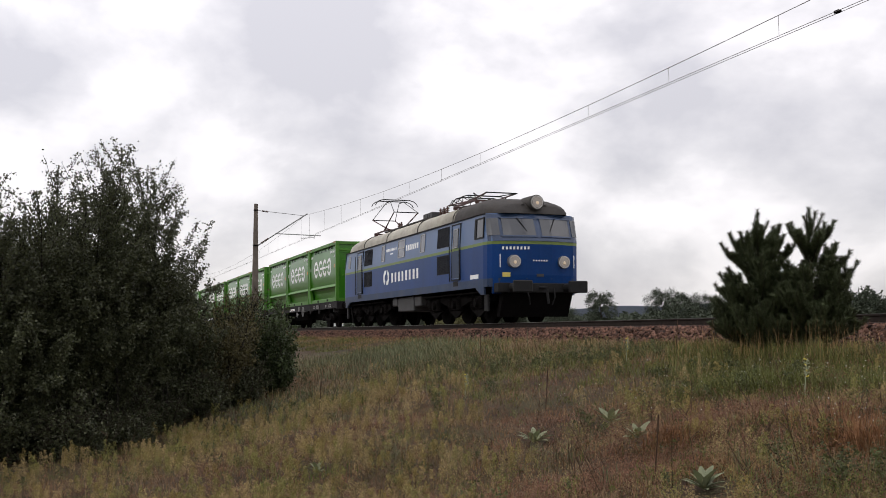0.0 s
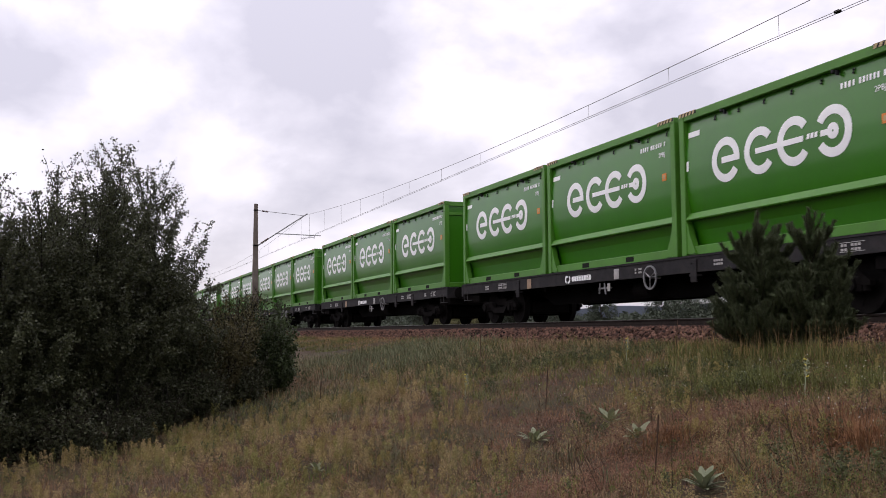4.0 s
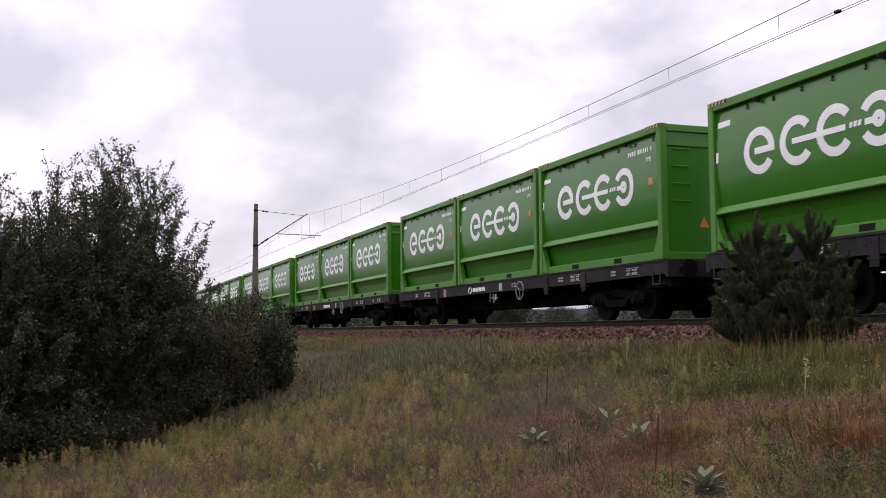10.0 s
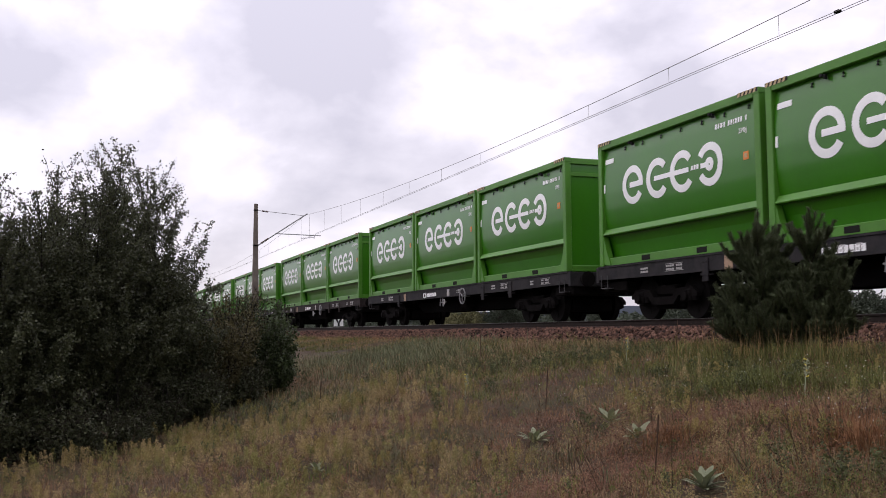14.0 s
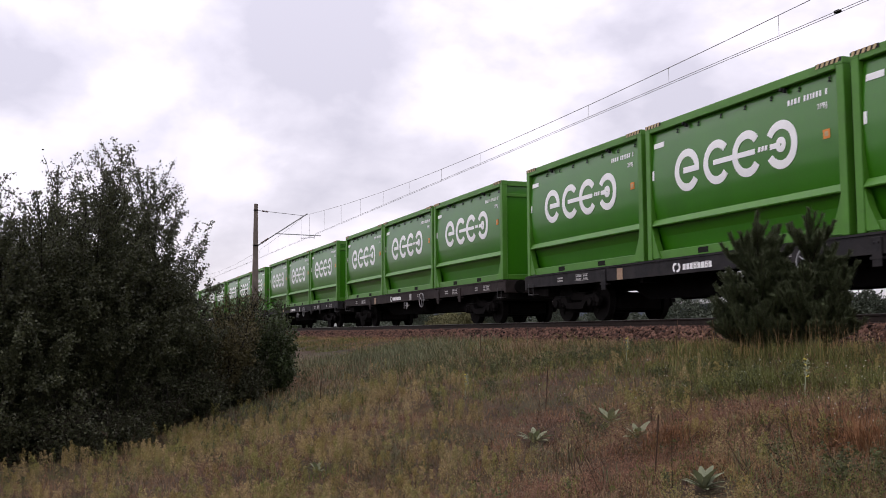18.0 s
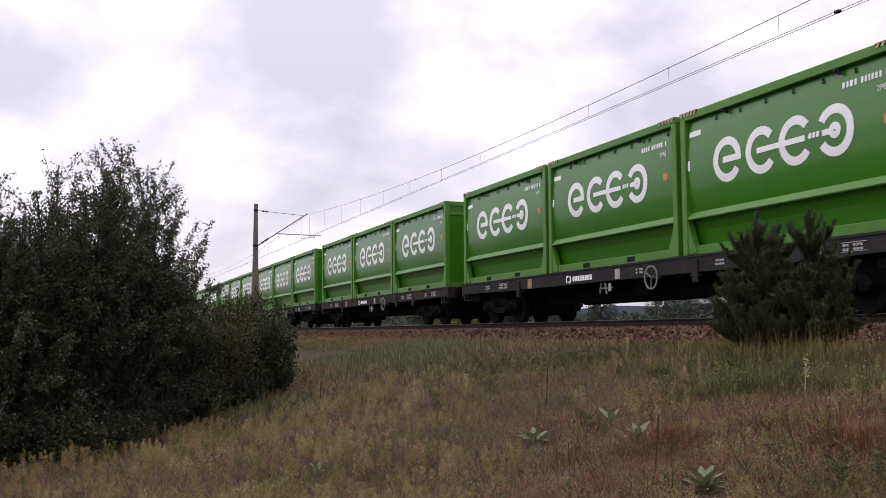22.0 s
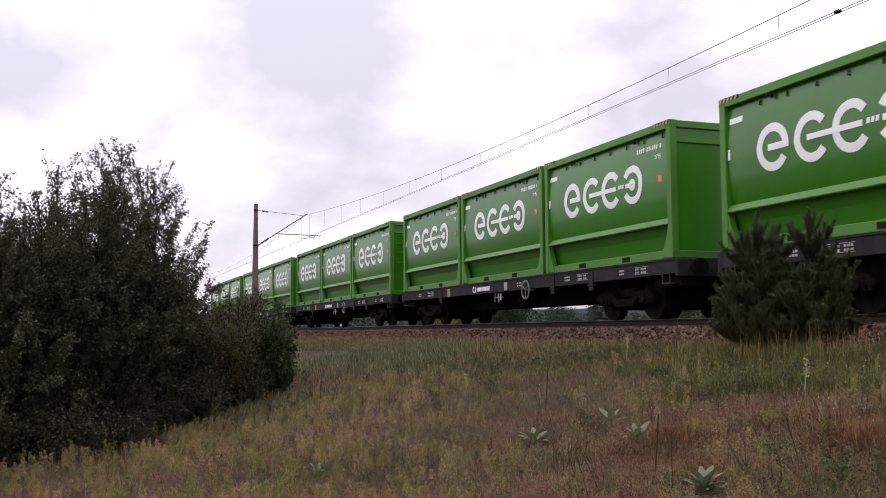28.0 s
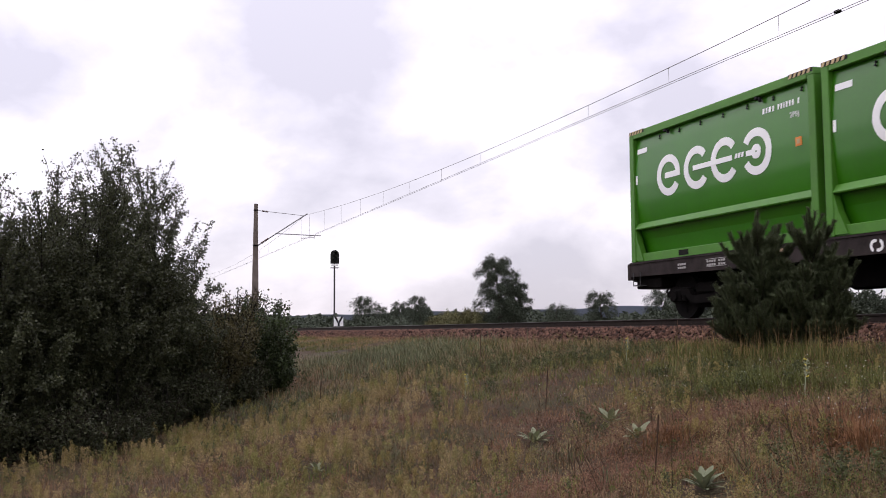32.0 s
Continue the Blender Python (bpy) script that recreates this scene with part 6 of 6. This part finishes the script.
leafy_weeds(*gathered((-15.5, -6.3, 0.8, 52), (-14.2, -5.4, 0.7, 24), (-17.2, -6.6, 0.7, 18), (-4.6, -8.35, 0.20, 6), (-13.2, -4.9, 0.5, 14), (-9.0, -7.9, 0.25, 3)), 0.14, 0.32, 8, 12, 0.030, M_WEEDGREEN, "weed_clumps", "dense dark green leafy weed clumps on the upper slope", 0.5, 0.55)
for spots_, lo_, hi_, mat_, name_, label_ in (
        (((-9.1, -5.9, 0.40, 1500), (-8.5, -6.2, 0.3, 800), (-10.2, -5.2, 0.6, 900), (-7.4, -5.6, 0.5, 700)), 0.10, 0.32, M_GRASS, "green_tussocks", "thick green grass tussocks on the upper slope"),
        (((-5.35, -7.75, 0.16, 900), (-5.9, -7.3, 0.2, 500), (-6.9, -8.2, 0.15, 350)), 0.12, 0.32, M_RUSTGRASS, "rust_tussocks", "rust brown grass tussocks"),
        (((-22.0, -6.2, 1.6, 2600), (-19.5, -6.0, 1.0, 1500), (-25.0, -5.4, 1.6, 1500)), 0.14, 0.42, M_GREYGRASS, "tall_grey_grass", "tall bleached grey-green grass on the farther slope")):
    tx_, ty_ = gathered(*spots_)
    blades(tx_, ty_, lo_, hi_ + 0.0 * tx_, 0.0028 if "grey" not in name_ else 0.005, 0.85, mat_, name_, label_, 0.5)

# thin dry stalks with a few side twigs
sx_, sy_ = meadow(800, seed=41)
ok = value_noise(sx_, sy_, 0.8, 45) > 0.62
sx_, sy_ = sx_[ok], sy_[ok]
lines = []
for x, y in zip(sx_, sy_):
    z, h = float(ground_z(x, y)), rng.uniform(0.18, 0.42)
    lean = rng.normal(size=2) * 0.08
    p0, p1 = np.array((x, y, z)), np.array((x + lean[0], y + lean[1], z + h))
    lines.append((np.stack((p0, (p0 + p1) / 2 + rng.normal(size=3) * 0.01, p1)), np.array((0.0026, 0.0022, 0.0014))))
    for _ in range(4):
        g = rng.uniform(0.4, 0.95)
        q = p0 * (1 - g) + p1 * g
        lines.append((np.stack((q, q + np.array((rng.normal() * 0.05, rng.normal() * 0.05, rng.uniform(0.04, 0.10))))), np.array((0.0018, 0.0014))))
v, f = tubes(lines, 4)
tagged(new("dry_stalks", mesh_np("dry_stalks", v, f, M_STALK)), "thin dark dry weed stalks standing in the grass", "stalks", kind="stuff")

# tiny pale flowers, mostly on the upper slope
fx, fy = meadow(10000, seed=43)
ok = (value_noise(fx, fy, 1.2, 44) > 0.58) & (fy > -8.3) & (np.hypot(fx, fy + 12.6) < 14)
fx, fy = fx[ok], fy[ok]
fz = ground_z(fx, fy) + rng.uniform(0.15, 0.34, len(fx))
v, f = leaf_quads(np.column_stack((fx, fy, fz)), 0.009, 1.4, 0.0)
tagged(new("pale_flowers", mesh_np("pale_flowers", v, f, M_FLOWER)), "tiny white wild flowers in the grass", "flowers", kind="stuff")


def build_mullein(x, y, size, count, label, spike=0.0):
    """A rosette of thick pale leaves, some with a flower spike."""
    z = float(ground_z(x, y))
    t = thing("mullein_plant", pose(x, y, z), label, "plant", "mulleins on the slope")
    for i in range(count):
        az = i * 2.4 + rng.normal() * 0.2
        rise = rng.uniform(0.7, 1.25) if i > count * 0.4 else rng.uniform(0.25, 0.7)
        ln = size * rng.uniform(0.7, 1.1)
        bm = bmesh.new()
        rows = []
        for k in range(7):
            u = k / 6
            wid = ln * 0.17 * math.sin(math.pi * min(1, 0.10 + 0.86 * u)) ** 0.8
            r, zz = ln * u * math.cos(rise * (1 - 0.25 * u)), 0.015 + ln * (u * math.sin(rise) - 0.16 * u * u)
            c, s_ = math.cos(az), math.sin(az)
            rows.append([bm.verts.new((r * c - o * wid * s_, r * s_ + o * wid * c, zz + abs(o) * wid * 0.35)) for o in (-1, -0.5, 0, 0.5, 1)])
        for p, q in zip(rows, rows[1:]):
            for j in range(4):
                bm.faces.new((p[j], p[j + 1], q[j + 1], q[j]))
        bmesh.ops.solidify(bm, geom=bm.faces[:], thickness=0.006)
        part("leaf", bm, M_MULLEIN, t, "", True)
    if spike:
        part("flower_stem", rodded((0, 0, 0), (0.03, 0.02, spike), 0.006, 0.004, seg=6), M_MULLEIN, t)
        for i in range(16):
            zz = spike * (0.55 + 0.45 * i / 15)
            bm = bmesh.new()
            rod(bm, (0.03 * zz / spike, 0.02 * zz / spike, zz), (0.03 * zz / spike + 0.03 * math.cos(i * 2.4), 0.02 + 0.03 * math.sin(i * 2.4), zz + 0.012), 0.003, 0.006, seg=6)
            part("blossom" if i % 5 == 0 else "bud", bm, M_YFLOWER if i % 5 == 0 else M_MULLEIN, t)
    return t


build_mullein(-5.38, -8.93, 0.165, 18, "large pale green mullein rosette on the slope")
build_mullein(-9.1, -8.35, 0.22, 10, "grey-green mullein rosette in dry grass")
build_mullein(-8.9, -7.6, 0.22, 9, "grey-green mullein rosette in dry grass")
build_mullein(-7.55, -8.1, 0.20, 8, "grey-green mullein rosette in dry grass")
build_mullein(-8.9, -10.6, 0.14, 8, "small bright green rosette among ochre weeds")
build_mullein(-12.05, -7.95, 0.08, 4, "slender mullein with a few yellow blossoms", 0.32)
build_mullein(-7.7, -6.2, 0.08, 4, "slender mullein with a few yellow blossoms", 0.36)
build_mullein(-12.5, -5.3, 0.08, 4, "slender mullein with a few yellow blossoms", 0.40)
# a few tall single stalks
for x, y, h in ((-15.6, -6.3, 0.75), (-6.0, -8.9, 0.45), (-12.3, -4.6, 0.55), (-10.8, -7.4, 0.5), (-13.2, -9.6, 0.45)):
    t = thing("tall_dry_stalk", pose(x, y, float(ground_z(x, y)) - 0.02), "single tall dark dry weed stalk", "weed", "tall dry stalks")
    part("stem", rodded((0, 0, 0), (0.04, 0.02, h), 0.007, 0.004, seg=6), M_STALK, t)
    part("seed_head", rodded((0.03, 0.015, h * 0.8), (0.042, 0.02, h * 1.06), 0.011, 0.005, seg=7), M_STALK, t)

# ---------------------------------------------------------------- a small bird that darts across the sky
def build_bird():
    t = thing("small_bird", pose(0, 0, 0), "small dark bird in flight against the sky", "bird")
    bm = bmesh.new()
    bmesh.ops.create_uvsphere(bm, u_segments=10, v_segments=6, radius=0.03, matrix=Matrix.Diagonal((2.4, 1, 1, 1)))
    part("body", bm, M_BLACK, t, "", True)
    for s_ in (-1, 1):
        bm = bmesh.new()
        prism(bm, [(0.03, s_ * 0.02), (-0.03, s_ * 0.02), (-0.05, s_ * 0.11), (0.0, s_ * 0.09)], "z", 0.0, 0.006)
        part("wing", bm, M_BLACK, t)
    bm = bmesh.new()
    prism(bm, [(-0.06, -0.01), (-0.12, -0.03), (-0.12, 0.03), (-0.06, 0.01)], "z", 0.0, 0.005)
    part("tail", bm, M_BLACK, t)
    return t


bird = build_bird()
# seconds, x, y, z of the darting flight
DART = ((18.6, -37.20, 13.33, 15.72), (18.8, -37.33, 13.32, 14.29), (18.9, -37.38, 13.28, 13.83), (19.0, -37.34, 13.35, 14.09), (19.1, -37.34, 13.19, 14.68), (19.3, -37.53, 12.47, 15.47), (19.5, -37.91, 11.73, 14.22), (19.7, -38.34, 10.95, 12.59), (19.9, -38.51, 10.89, 10.91), (20.1, -38.78, 10.49, 9.48), (20.3, -39.10, 9.80, 8.74), (20.8, -37.83, 13.89, 6.26), (21.5, -33.76, 25.23, 5.68))

# ---------------------------------------------------------------- the train stands together
BROWN = (5, 6, 9, 13, 16, 20, 22, 27, 28)
WAGONS = 29
grey = build_wagon(M_WAGON, "dark grey four-axle flat wagon carrying three green containers")
brown = build_wagon(M_WAGONBROWN, "brown four-axle flat wagon carrying three green containers")
box_plain, box_rungs, box_inner = build_container(True, False), build_container(True, True), build_container(False, False)
loco = build_locomotive()
wagons, boxes, used = [], [], set()
RUNGS = (0, 5, 8, 11, 15, 18, 24, 26, 28)
templates = {"plain": box_plain, "rungs": box_rungs, "inner": box_inner}
first = {True: brown, False: grey}
for k in range(WAGONS):
    key = k in BROWN
    if first[key] is not None:
        w = first[key]
        first[key] = None
    else:
        w = copy_thing(brown if key else grey, pose(0, 0, 0))
    wagons.append(w)
    for j in range(3):
        kind_ = "inner" if j else ("rungs" if k in RUNGS else "plain")
        made = templates[kind_]
        if kind_ in used:
            made = copy_thing(made, pose(0, 0, 0))
        used.add(kind_)
        boxes.append((k, j, made))

# front edge of the first container along the track, in metres, by time
RUN = [(0.0, -46.25), (1.2, -23.96), (2.0, -9.02), (3.0, 9.69), (6.0, 66.36), (7.0, 85.01), (8.0, 103.67), (9.0, 122.43), (10.0, 141.14), (11.0, 159.92), (12.0, 178.67), (13.0, 197.52), (14.0, 216.24),
       (17.0, 272.95), (18.0, 291.71), (19.0, 310.52), (20.0, 329.27), (21.0, 348.10), (22.0, 366.40), (23.0, 385.18), (24.0, 403.94), (25.0, 422.70), (28.0, 479.30), (29.0, 498.62), (30.0, 517.70),
       (31.0, 536.60), (32.0, 555.46)]


def motions():
    def spin(first_wheel, others, x, r):
        """Roll one wheelset along the run; alike wheelsets share the rolling."""
        dist = lambda t: float(np.interp(t, [a for a, _ in RUN], [b for _, b in RUN]))
        rows = [(i / FPS, Matrix.Translation((x, 0, r)) @ Matrix.Rotation((dist(i / FPS) - dist(0.0)) / r, 4, "Y")) for i in range(32 * FPS + 1)]
        walk(first_wheel, rows)
        for o in others:
            o.rotation_mode = "QUATERNION"
            o.animation_data_create()
            o.animation_data.action = first_wheel.animation_data.action
            o.animation_data.action_slot = first_wheel.animation_data.action_slot

    for k, w in enumerate(wagons):
        off = -9.09 - PITCH * k
        walk(w, [(t, pose(x + off, 0, 0)) for t, x in RUN])
    for k, j, c in boxes:
        off = -CL / 2 - MODULE * j - PITCH * k
        walk(c, [(t, pose(x + off, 0, DECK)) for t, x in RUN])
    walk(loco, [(t, pose(x + 11.03, 0, 0)) for t, x in RUN])
    walk(bird, [(0.0, pose(-30, 60, 45))] + [(t, pose(x, y, z, 0, 0, 200)) for t, x, y, z in DART] + [(32.0, pose(60, 90, 30, 0, 0, 200))])
    sets = {}
    for w in wagons + [loco]:
        for o in w.children_recursive:
            if o.name.startswith("wheelset"):
                sets.setdefault((round(o.location.x, 2), round(o.location.z, 3)), []).append(o)
    for (x, r), obs in sets.items():
        spin(obs[0], obs[1:], x, r)


motions()
